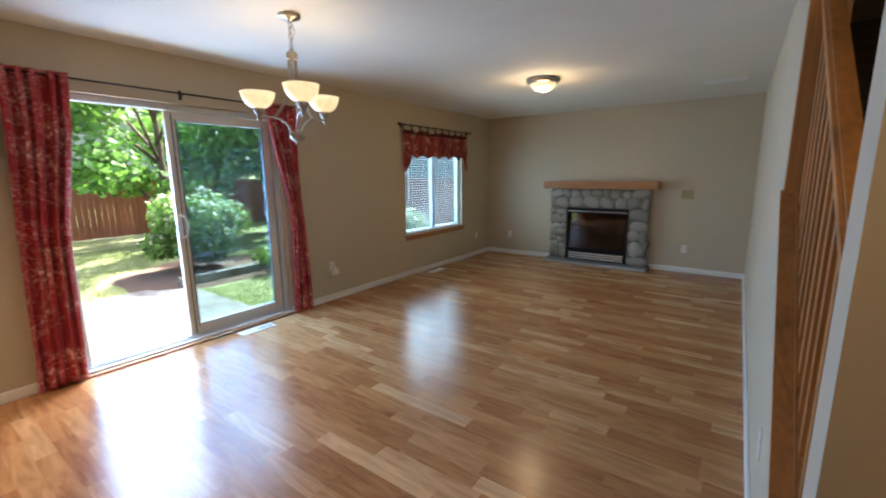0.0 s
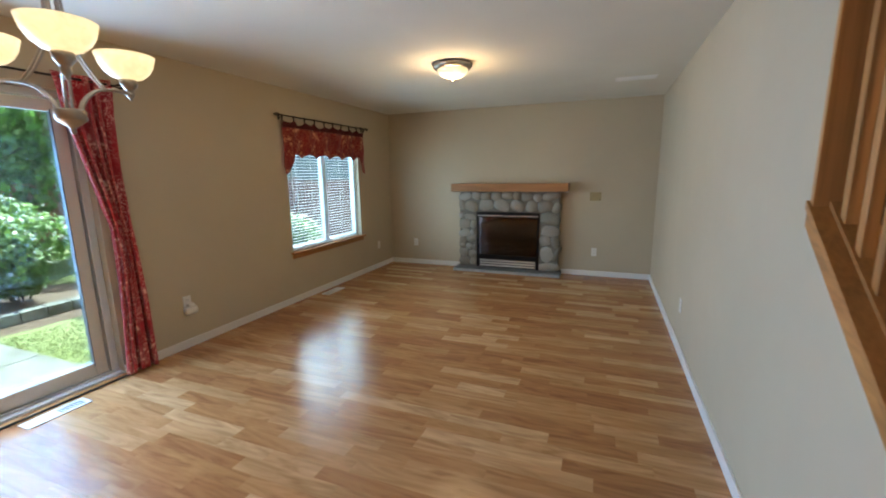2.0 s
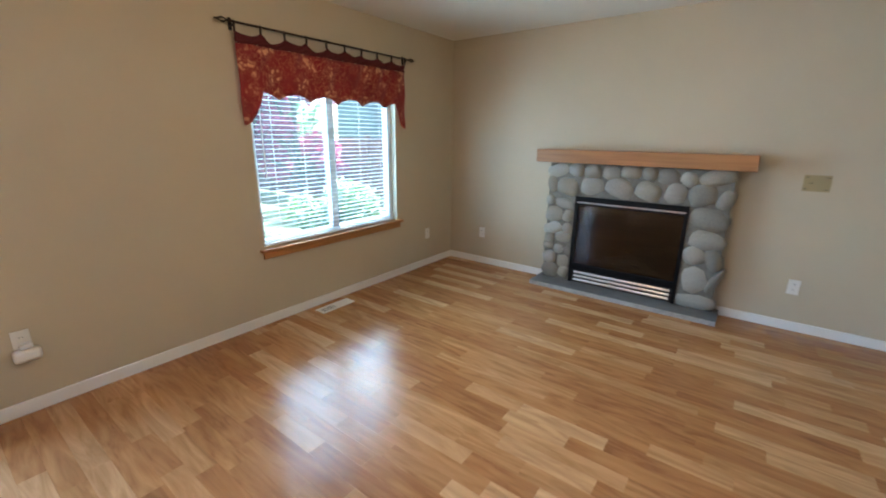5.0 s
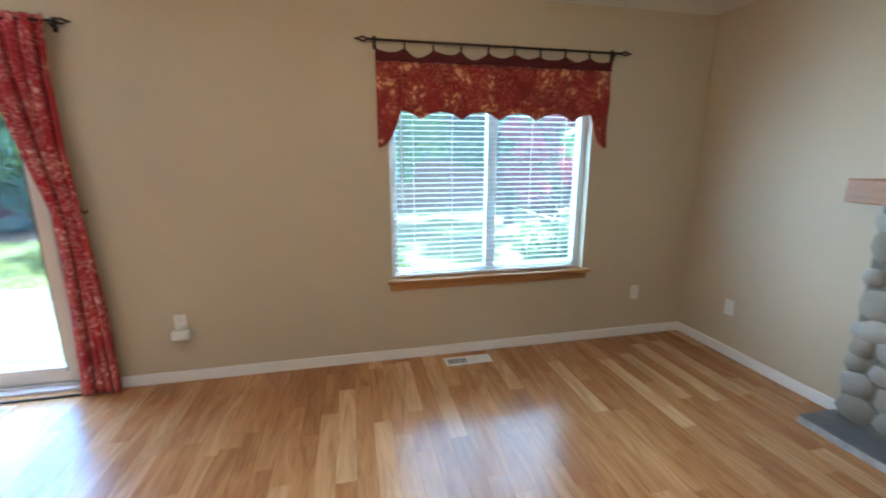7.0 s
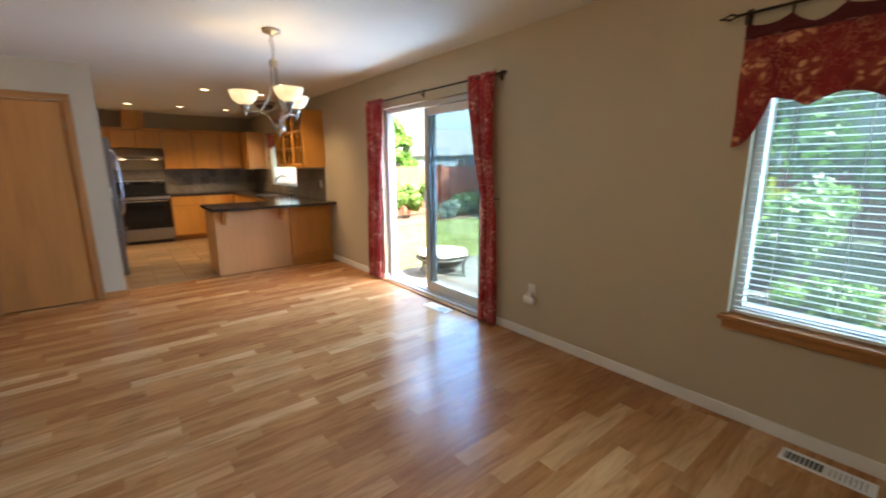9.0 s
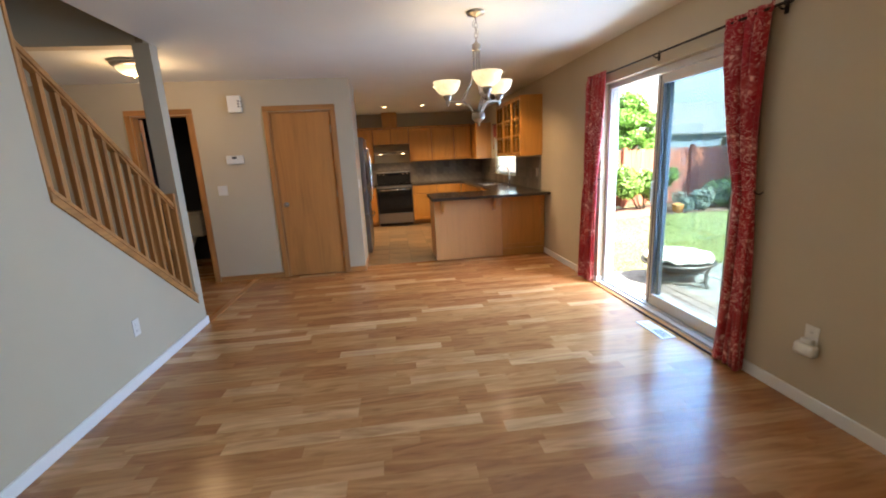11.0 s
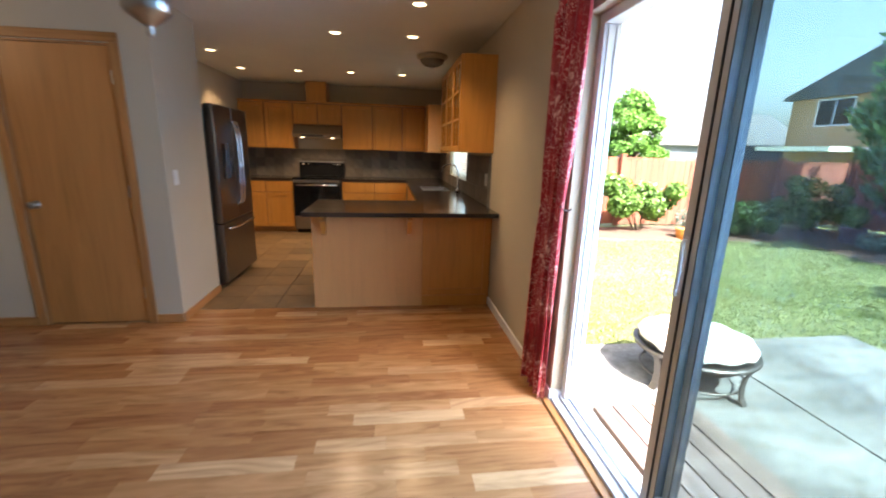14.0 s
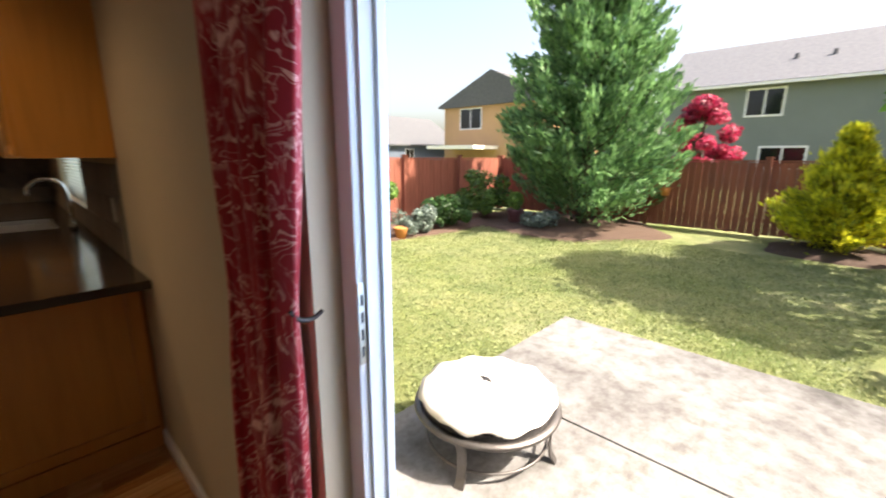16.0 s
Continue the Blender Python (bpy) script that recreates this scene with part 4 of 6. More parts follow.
part("hub", lathe(bmesh.new(), [(0, 1.742), (0.047, 1.742), (0.049, 1.738), (0.049, 1.706), (0.044, 1.700), (0.026, 1.686), (0.012, 1.676), (0.007, 1.670), (0.010, 1.662), (0.006, 1.653), (0, 1.650)], 28), M["nickel"], chand, "wide ribbed nickel hub with a drop finial", True)
for k in range(3):
    a = math.radians(94 + 120 * k)
    ca, sa = math.cos(a), math.sin(a)

    def P(r, z, side=0.0):
        return (r * ca - side * sa, r * sa + side * ca, z)
    for sd in (-0.009, 0.009):
        part("body_rod", tube(bmesh.new(), curve_pts([P(0.022, 2.18, sd), P(0.026, 2.08, sd), P(0.044, 1.98, sd), P(0.090, 1.895, sd), P(0.135, 1.838, sd)], 7), 0.0045, 8), M["nickel"], chand, "", True)
    bm = bmesh.new()
    for sd in (-0.008, 0.008):
        tube(bm, curve_pts([P(0.036, 1.740, sd), P(0.058, 1.785, sd), P(0.105, 1.826, sd), P(0.170, 1.840, sd), P(0.238, 1.836, sd)], 8), 0.0055, 8)
    arm = part("arm", bm, M["nickel"], chand, "paired curved nickel bars", True)
    cx, cy = 0.238 * ca, 0.238 * sa
    part("cup", lathe(bmesh.new(), [(0, 1.806), (0.006, 1.810), (0.007, 1.820), (0.014, 1.826), (0.017, 1.838), (0.014, 1.850), (0.020, 1.856), (0.030, 1.872), (0.033, 1.890), (0.030, 1.894), (0, 1.894)], 22, (cx, cy, 0)), M["nickel"], arm, "", True)
    part("shade", lathe(bmesh.new(), [(0.026, 1.892), (0.055, 1.902), (0.079, 1.923), (0.095, 1.952), (0.105, 1.990), (0.100, 1.990), (0.090, 1.955), (0.074, 1.928), (0.051, 1.908), (0.020, 1.899)], 36, (cx, cy, 0)), M["shade"], arm, "glowing alabaster glass bowl", True)
    part("bulb", lathe(bmesh.new(), [(0, 1.905), (0.018, 1.915), (0.028, 1.945), (0.020, 1.968), (0, 1.975)], 16, (cx, cy, 0)), M["bulb"], arm, "", True)
    lamp("chandelier_bulb", "POINT", (CHX + cx, CHY + cy, 1.985), 0.13, WARM, 0.03)


def dome_light(name, x, y, lit, label):
    t = thing(name, label, "ceiling light", (x, y, CEIL))
    part("ring", lathe(bmesh.new(), [(0.0, -0.001), (0.160, -0.001), (0.172, -0.010), (0.174, -0.026), (0.164, -0.042), (0.148, -0.052), (0.128, -0.054), (0, -0.05)], 32), M["nickel"], t, "", True)
    part("bowl", lathe(bmesh.new(), [(0.136, -0.053), (0.130, -0.072), (0.110, -0.096), (0.075, -0.116), (0.03, -0.126), (0, -0.128)], 32), M["shade"] if lit else M["darkbowl"], t, "frosted glass bowl", True)
    part("finial", lathe(bmesh.new(), [(0, -0.126), (0.012, -0.13), (0.012, -0.138), (0.005, -0.147), (0, -0.149)], 12), M["nickel"], t, "", True)
    if lit:
        lamp("dome_bulb", "POINT", (x, y, CEIL - 0.20), 1.5, WARM, 0.10)
    return t


M["darkbowl"] = paint("unlit_glass_bowl", (0.16, 0.14, 0.12), 0.2, 0.0)
dome_light("ceiling_light", -1.612, 5.07, True, "flush ceiling light with nickel rim and glowing glass bowl")
dome_light("ceiling_light", 0.80, 1.20, True, "flush ceiling light glowing over the hall")
dome_light("ceiling_light", -3.21, -1.39, False, "unlit dark flush ceiling light over the kitchen sink")

proto = None
for x, y in ((-2.95, 0.24), (-2.95, -0.67), (-2.24, -0.69), (-0.74, -1.76), (-0.71, -2.83), (-1.47, -2.82), (-2.20, -2.76), (-2.92, -2.77)):
    if proto is None:
        proto = thing("recessed_light", "small recessed ceiling downlight with white trim, lit", "downlight", (x, y, CEIL), 0, "kitchen downlights")
        part("trim_ring", lathe(bmesh.new(), [(0.045, -0.001), (0.07, -0.001), (0.07, -0.005), (0.05, -0.007), (0.045, -0.001)], 24), M["white"], proto)
        part("lens", lathe(bmesh.new(), [(0.0, -0.002), (0.046, -0.002), (0.046, -0.003), (0, -0.003)], 20), M["down"], proto, "glowing lens")
    else:
        copy_thing(proto, pose(x, y, CEIL))
    lamp("downlight_beam", "SPOT", (x, y, CEIL - 0.02), 7.2, WARM, 0.04, (x, y, 0))

# ---- small fittings ----


def plate(name, x, y, z, rz, label, category, kind="outlet"):
    """A wall plate: local +y is out of the wall."""
    t = thing(name, label, category, (x, y, z), rz)
    w = 0.055 if kind == "switch2" else 0.036
    part("cover", box_bm(-w, w, 0.0005, 0.006, -0.058, 0.058, bev=0.002), M["plastic"], t)
    if kind == "outlet":
        for dz in (-0.022, 0.022):
            o = part("socket", box_bm(-0.016, 0.016, 0.006, 0.0085, dz - 0.014, dz + 0.014, bev=0.002), M["plastic"], t)
            bm = bmesh.new()
            for dx in (-0.006, 0.006):
                bx(bm, dx - 0.001, dx + 0.001, 0.0085, 0.0088, dz - 0.004, dz + 0.005)
            part("slot", bm, M["rubber"], o)
    else:
        for dx in ((-0.024, 0.024) if kind == "switch2" else (0,)):
            part("toggle", box_bm(dx - 0.015, dx + 0.015, 0.006, 0.010, -0.032, 0.032, bev=0.002), M["plastic"], t)
    return t


plate("outlet", WX, 7.14, 0.37, -90, "white duplex outlet on the beige wall", "outlet")
pl = plate("outlet", WX, 3.83, 0.405, -90, "white outlet with a plugged-in air freshener", "outlet")
fresh = thing("air_freshener", "white rounded plug-in air freshener in an outlet", "air freshener", (WX + 0.009, 3.835, 0.335), -90)
part("body", box_bm(-0.055, 0.055, 0.0, 0.05, -0.032, 0.035, bev=0.018), M["plastic"], fresh, "", True)
part("cap", box_bm(-0.03, 0.025, 0.005, 0.045, 0.0355, 0.065, bev=0.012), M["plastic"], fresh)
plate("outlet", -3.21, NY, 0.365, 180, "white duplex outlet on the beige wall", "outlet")
plate("outlet", -0.405, NY, 0.35, 180, "white duplex outlet on the beige wall", "outlet")
plate("outlet", EX, 5.2, 0.38, 90, "white duplex outlet on the beige wall", "outlet")
plate("outlet", EX, 2.685, 0.385, 90, "white duplex outlet on the beige wall", "outlet")
plate("light_switch", 0.575, SY, 1.165, 0, "white double rocker light switch plate", "light switch", "switch2")
plate("light_switch", PX, 0.05, 1.15, 90, "white single rocker light switch", "light switch", "switch1")

tv = thing("cable_plate", "open wall box with an almond cable plate", "wall plate", (-0.42, NY, 1.14), 180)
part("back_box", box_bm(-0.075, 0.075, 0.0005, 0.006, -0.058, 0.058, bev=0.002), M["almond"], tv)
part("cut_out", box_bm(-0.05, 0.05, 0.0062, 0.008, -0.035, 0.035), M["almond"], tv)
for dx, dz in ((-0.058, 0.042), (0.058, -0.042), (0.058, 0.042), (-0.058, -0.042), (0.03, 0.0)):
    part("screw", lathe(bmesh.new(), [(0, 0), (0.012, 0), (0.010, 0.003), (0, 0.003)], 8, (dx, 0.009, dz)), M["rubber"], tv)

thermo = thing("thermostat", "white wall thermostat with a small display", "thermostat", (0.372, SY, 1.53))
part("body", box_bm(-0.10, 0.10, 0.0005, 0.028, -0.048, 0.048, bev=0.006), M["plastic"], thermo)
part("display", box_bm(-0.025, 0.03, 0.0285, 0.030, 0.01, 0.034), M["rubber"], thermo, "dark display")

chime = thing("door_chime", "white doorbell chime box high on the wall", "door chime", (0.28, SY, 2.17))
part("body", box_bm(-0.075, 0.075, 0.0005, 0.05, -0.095, 0.095, bev=0.008), M["plastic"], chime)
for dz in (-0.03, 0.0, 0.03):
    part("vent_slot", box_bm(-0.0755, -0.0752, 0.015, 0.04, dz - 0.006, dz + 0.006), M["rubber"], chime)
    part("vent_slot", box_bm(-0.062, -0.04, 0.0502, 0.0506, dz - 0.008, dz + 0.008), M["rubber"], chime)


def register(name, x, y, rz, label, material="white", ln=0.34, wd=0.115, z=0.0):
    t = thing(name, label, "floor vent", (x, y, z), rz)
    bm = bmesh.new()
    for a, b, c, d in ((-wd / 2, -wd / 2 + 0.018, -ln / 2, ln / 2), (wd / 2 - 0.018, wd / 2, -ln / 2, ln / 2), (-wd / 2 + 0.018, wd / 2 - 0.018, -ln / 2, -ln / 2 + 0.018), (-wd / 2 + 0.018, wd / 2 - 0.018, ln / 2 - 0.018, ln / 2)):
        bx(bm, a, b, c, d, 0.001, 0.007, bev=0.002)
    part("frame", bm, M[material], t)
    part("damper", box_bm(-wd / 2 + 0.018, wd / 2 - 0.018, -ln / 2 + 0.018, ln / 2 - 0.018, 0.0008, 0.0018), M["darksteel"], t)
    n = 18
    for k in range(n):
        yy = -ln / 2 + 0.025 + (ln - 0.05) * k / (n - 1)
        half = 0.0022 if yy < 0 else 0.0068
        part("slat", box_bm(-wd / 2 + 0.018, wd / 2 - 0.018, yy - half, yy + half, 0.002, 0.006), M[material], t)
    part("centre_bar", box_bm(-wd / 2 + 0.018, wd / 2 - 0.018, -0.007, 0.007, 0.002, 0.0068), M[material], t)
    return t


register("floor_vent", -3.52, 5.705, 0, "white metal floor register below the window, half open")
register("floor_vent", -3.505, 2.765, 180, "white metal floor register by the patio door, half open")
cv = thing("ceiling_vent", "white slatted air vent on the ceiling", "ceiling vent", (-0.06, 6.38, CEIL))
part("frame", box_bm(-0.20, 0.20, -0.08, 0.08, -0.010, -0.001, bev=0.003), M["white"], cv)
for k in range(7):
    part("slat", box_bm(-0.18, 0.18, -0.065 + k * 0.021, -0.055 + k * 0.021, -0.014, -0.0105), M["white"], cv)
part("strip", box_bm(EX - 0.03, EX + 0.03, SY + 0.02, Y_POST - 0.02, -0.004, 0.006, bev=0.002), M["oak_y"], tagged(thing("transition_strip", "oak transition strip across the hall opening", "floor trim"), kind="structure"))

# ---- kitchen ----


def shaker(parent, x0, x1, z0, z1, y, out=1, material="cab", name="door"):
    """A frame-and-panel front in the plane y, facing out along y."""
    f = 0.055
    ya, yb = (y, y + 0.02) if out > 0 else (y - 0.02, y)
    if z1 - z0 < 0.2:
        return part(name, box_bm(x0, x1, ya, yb, z0, z1, bev=0.003), M[material], parent)
    d = part(name, box_bm(x0 + f, x1 - f, ya + 0.003, yb - 0.011, z0 + f, z1 - f), M[material], parent)
    for a in (x0, x1 - f):
        part("stile", box_bm(a, a + f, ya, yb, z0, z1, bev=0.003), M[material], d)
    for b in (z0, z1 - f):
        part("door_rail", box_bm(x0 + f, x1 - f, ya, yb, b, b + f, bev=0.003), M[material], d)
    return d


def wall_cabinet(x0, x1, z0, z1, doors, depth=0.31, label="maple wall cabinet with recessed-panel doors"):
    """Hung on the back wall; local origin at its lower left back corner."""
    t = thing("wall_cabinet", label, "cabinet", (x0, KY, z0), 0, "kitchen wall cabinets")
    w, h = x1 - x0, z1 - z0
    part("body", box_bm(0.001, w - 0.001, 0.001, depth, 0, h), M["cab_gap_dark"], t)
    for k in range(doors):
        a, b = w * k / doors + 0.010, w * (k + 1) / doors - 0.010
        shaker(t, a, b, 0.012, h - 0.014, depth + 0.001)
    part("crown", box_bm(0.0, w, 0.0, depth + 0.03, h + 0.0005, h + 0.03, bev=0.006), M["cab"], t)
    return t


wall_cabinet(-0.71, -0.31, 1.37, 2.10, 1)
wall_cabinet(-1.165, -0.71, 1.37, 2.10, 1)
wall_cabinet(-1.945, -1.165, 1.76, 2.10, 2, label="short maple cabinet above the range hood")
wall_cabinet(-2.95, -1.945, 1.37, 2.10, 2)
wall_cabinet(-3.34, -2.95, 1.37, 2.10, 1)
side = thing("wall_cabinet", "maple corner wall cabinet with a pale end panel", "cabinet", (WX, KY, 1.37), 0, "kitchen wall cabinets")
part("body", box_bm(0.001, 0.319, 0.001, 0.90, 0, 0.73), M["cab"], side)
part("end_panel", box_bm(0.001, 0.319, 0.901, 0.906, 0, 0.73), M["cab_back"], side)
chase = thing("hood_chase", "maple vent chase from cabinet to ceiling", "vent chase", (-1.55, KY, 2.131))
part("body", box_bm(-0.165, 0.165, 0.001, 0.33, 0, CEIL - 2.132), M["cab"], chase)
hood = thing("range_hood", "stainless range hood with two lit lamps", "range hood", (-1.555, KY, 1.56))
bm = prism(bmesh.new(), [(0.001, 0.0), (0.48, 0.0), (0.50, 0.05), (0.33, 0.195), (0.001, 0.195)], 0, -0.38, 0.38)
part("body", bm, M["steel"], hood)
part("vent_grille", box_bm(-0.10, 0.25, 0.492, 0.497, 0.008, 0.040), M["rubber"], hood)
for x in (-0.24, 0.24):
    part("lamp_lens", lathe(bmesh.new(), [(0, -0.001), (0.035, -0.001), (0.03, -0.008), (0, -0.009)], 14, (x, 0.40, 0)), M["down"], hood, "lit hood lamp")
    lamp("hood_beam", "SPOT", (-1.555 + x, KY + 0.40, 1.54), 2, WARM, 0.03, (-1.555 + x, KY + 0.33, 0))

# glass-door cabinet on the west wall
gc = thing("glass_cabinet", "maple wall cabinet with mullioned glass doors", "cabinet", (WX, -1.50, 1.40))
L, H, D = 1.33, 0.82, 0.30
for y in (0, L - 0.018):
    part("side_panel", box_bm(0.001, D, y, y + 0.018, 0, H), M["cab"], gc)
for z in (0, H - 0.018):
    part("cabinet_top" if z else "cabinet_bottom", box_bm(0.001, D, 0.0185, L - 0.0185, z, z + 0.018), M["cab"], gc)
part("back", box_bm(0.001, 0.012, 0.0185, L - 0.0185, 0.0185, H - 0.0185), M["cab"], gc)
for z in (0.26, 0.5):
    part("shelf", box_bm(0.012, D - 0.02, 0.019, L - 0.019, z, z + 0.016), M["cab"], gc)
for k in range(3):
    a, b = L * k / 3 + 0.004, L * (k + 1) / 3 - 0.004
    bm = bmesh.new()
    bx(bm, D, D + 0.02, a, a + 0.05, 0.004, H - 0.004, bev=0.002)
    bx(bm, D, D + 0.02, b - 0.05, b, 0.004, H - 0.004, bev=0.002)
    bx(bm, D, D + 0.02, a + 0.05, b - 0.05, 0.004, 0.054, bev=0.002)
    bx(bm, D, D + 0.02, a + 0.05, b - 0.05, H - 0.054, H - 0.004, bev=0.002)
    bx(bm, D + 0.003, D + 0.017, (a + b) / 2 - 0.009, (a + b) / 2 + 0.009, 0.054, H - 0.054)
    for q in (1, 2):
        z = 0.054 + (H - 0.108) * q / 3
        bx(bm, D + 0.003, D + 0.017, a + 0.05, b - 0.05, z - 0.009, z + 0.009)
    dr = part("door", bm, M["cab"], gc)
    part("pane", box_bm(D + 0.008, D + 0.011, a + 0.05, b - 0.05, 0.054, H - 0.054), M["glass"], dr)


def base_cabinet(x0, x1, label="maple base cabinet with drawer over door", two=False):
    t = thing("base_cabinet", label, "cabinet", (x0, KY, 0.0), 0, "kitchen base cabinets")
    w = x1 - x0
    part("body", box_bm(0.001, w - 0.001, 0.001, 0.59, 0.10, 0.86), M["cab_gap_dark"], t)
    part("toe_kick", box_bm(0.001, w - 0.001, 0.001, 0.53, 0.001, 0.0995), M["mantel"], t)
    n = 2 if two else 1
    for k in range(n):
        a, b = w * k / n + 0.006, w * (k + 1) / n - 0.006
        shaker(t, a, b, 0.68, 0.85, 0.591, name="drawer")
        shaker(t, a, b, 0.105, 0.67, 0.591)
    return t


base_cabinet(-1.165, -0.31, two=True)
base_cabinet(-3.02, -1.945, two=True)

stove = thing("range", "stainless electric range with black glass top", "range", (-1.555, KY, 0))
part("body", box_bm(-0.379, 0.379, 0.02, 0.62, 0.06, 0.895, bev=0.004), M["darksteel"], stove)
part("cooktop", box_bm(-0.379, 0.379, 0.02, 0.645, 0.896, 0.915, bev=0.004), M["blackglass"], stove, "black glass cooktop")
part("plinth", box_bm(-0.36, 0.36, 0.05, 0.57, 0.001, 0.0595), M["black"], stove)
dr = part("oven_door", box_bm(-0.372, 0.372, 0.621, 0.655, 0.29, 0.83, bev=0.005), M["blackglass"], stove, "black glass oven door")
part("door_top_band", box_bm(-0.372, 0.372, 0.621, 0.658, 0.832, 0.88, bev=0.004), M["steel"], stove)
part("handle", tube(bmesh.new(), [(-0.33, 0.70, 0.80), (0.33, 0.70, 0.80)], 0.012, 10), M["chrome"], dr, "steel bar handle", True)
part("drawer", box_bm(-0.372, 0.372, 0.621, 0.652, 0.07, 0.283, bev=0.005), M["steel"], stove, "stainless drawer front")
bg = part("backguard", prism(bmesh.new(), [(0.02, 0.916), (0.10, 0.916), (0.075, 1.16), (0.02, 1.16)], 0, -0.379, 0.379), M["matte_black"], stove, "black control panel")
part("panel_trim", prism(bmesh.new(), [(0.0785, 1.145), (0.0825, 1.145), (0.0795, 1.165), (0.0755, 1.165)], 0, -0.379, 0.379), M["steel"], bg)
for x in (-0.31, -0.22, 0.22, 0.31):
    k = part("knob", lathe(bmesh.new(), [(0, 0), (0.022, 0), (0.02, 0.02), (0, 0.022)], 16), M["chrome"], bg, "", True)
    k.matrix_basis = pose(x, 0.088, 1.11, -85, 0, 0)
part("display", box_bm(-0.13, 0.13, 0.090, 0.094, 1.085, 1.135), M["blackglass"], bg)

fridge = thing("refrigerator", "stainless french-door refrigerator with bottom freezer", "refrigerator", (-0.33, -1.08, 0))
part("body", box_bm(-0.72, -0.002, -0.455, 0.455, 0.03, 1.76, bev=0.006), M["darksteel"], fridge, "dark grey cabinet sides")
for a, b, s in ((-0.455, -0.003, -1), (0.003, 0.455, 1)):
    d = part("door", box_bm(-0.80, -0.721, a, b, 0.66, 1.775, bev=0.012), M["fridge"], fridge)
    yh = -0.045 if s < 0 else 0.045
    part("handle", tube(bmesh.new(), curve_pts([(-0.80, yh, 0.80), (-0.845, yh, 0.86), (-0.86, yh, 1.2), (-0.845, yh, 1.58), (-0.80, yh, 1.64)], 6), 0.013, 8), M["chrome"], d, "bowed chrome handle", True)
part("water_dispenser", box_bm(-0.803, -0.8005, 0.14, 0.32, 1.08, 1.42), M["blackglass"], fridge)
fz = part("freezer_drawer", box_bm(-0.80, -0.721, -0.455, 0.455, 0.06, 0.652, bev=0.012), M["fridge"], fridge)
part("handle", tube(bmesh.new(), curve_pts([(-0.80, -0.36, 0.60), (-0.845, -0.30, 0.60), (-0.855, 0, 0.60), (-0.845, 0.30, 0.60), (-0.80, 0.36, 0.60)], 6), 0.013, 8), M["chrome"], fz, "chrome handle", True)
part("foot", box_bm(-0.70, -0.02, -0.44, 0.44, 0.001, 0.0295), M["rubber"], fridge)

# peninsula
pen = thing("peninsula_cabinet", "maple peninsula with a pale flat back panel", "cabinet", (0, 0, 0))
part("body", box_bm(WX + 0.004, -2.075, -0.66, -0.062, 0.0, 0.86), M["cab"], pen)
part("back_panel", box_bm(-3.018, -2.06, -0.0615, -0.05, 0.001, 0.859, bev=0.002), M["cab_back"], pen, "pale maple veneer back panel")
part("end_panel", box_bm(-2.0745, -2.06, -0.66, -0.062, 0.001, 0.859), M["cab_back"], pen)
shaker(pen, WX + 0.02, -3.022, 0.11, 0.855, -0.061, 1, "cab", "framed_panel")
part("base_strip", box_bm(WX + 0.02, -3.022, -0.0605, -0.045, 0.001, 0.10), M["cab"], pen)
for x in (-2.17, -2.90):
    bm = prism(bmesh.new(), [(-0.0495, 0.858), (0.10, 0.858), (0.10, 0.83), (0.05, 0.805), (0.015, 0.75), (-0.005, 0.69), (-0.0495, 0.67)], 0, x - 0.02, x + 0.02)
    part("corbel", bm, M["cab"], pen, "curved maple corbel")
wc = thing("sink_cabinet", "maple base cabinets along the window wall", "cabinet", (0, 0, 0), 0, "kitchen base cabinets")
part("body", box_bm(WX + 0.004, -3.05, -3.49, -0.665, 0.10, 0.86), M["cab_gap_dark"], wc)
part("toe_kick", box_bm(WX + 0.004, -3.11, -3.49, -0.665, 0.001, 0.0995), M["mantel"], wc)
for k in range(5):
    a = -3.44 + 0.55 * k
    part("door", box_bm(-3.049, -3.03, a + 0.008, a + 0.542, 0.105, 0.85, bev=0.003), M["cab"], wc)
top = thing("countertop", "dark polished granite countertop around the kitchen", "countertop", (0, 0, 0))
SK = (-3.52, -3.16, -2.45, -1.75)
bm = bmesh.new()
bx(bm, WX + 0.003, -2.02, -0.70, 0.16, 0.861, 0.90, bev=0.005)
part("slab", bm, M["granite"], top)
bm = bmesh.new()
bx(bm, WX + 0.003, SK[0], -3.48, -0.7005, 0.861, 0.90)
bx(bm, SK[1], -3.01, -3.48, -0.7005, 0.861, 0.90)
bx(bm, SK[0], SK[1], -3.48, SK[2], 0.861, 0.90)
bx(bm, SK[0], SK[1], SK[3], -0.7005, 0.861, 0.90)
part("slab", bm, M["granite"], top)
part("slab", box_bm(WX + 0.003, -1.946, KY + 0.002, -3.4805, 0.861, 0.90, bev=0.004), M["granite"], top)
part("slab", box_bm(-1.164, KE - 0.003, KY + 0.002, -3.4805, 0.861, 0.90, bev=0.004), M["granite"], top)
sink = thing("sink", "stainless undermount kitchen sink", "sink", (0, 0, 0))
bm = bmesh.new()
bx(bm, SK[0] + 0.002, SK[0] + 0.014, SK[2] + 0.002, SK[3] - 0.002, 0.8605, 0.894)
bx(bm, SK[1] - 0.014, SK[1] - 0.002, SK[2] + 0.002, SK[3] - 0.002, 0.8605, 0.894)
bx(bm, SK[0] + 0.014, SK[1] - 0.014, SK[2] + 0.002, SK[2] + 0.014, 0.8605, 0.894)
bx(bm, SK[0] + 0.014, SK[1] - 0.014, SK[3] - 0.014, SK[3] - 0.002, 0.8605, 0.894)
bx(bm, SK[0] + 0.002, SK[1] - 0.002, SK[2] + 0.002, SK[3] - 0.002, 0.8602, 0.864)
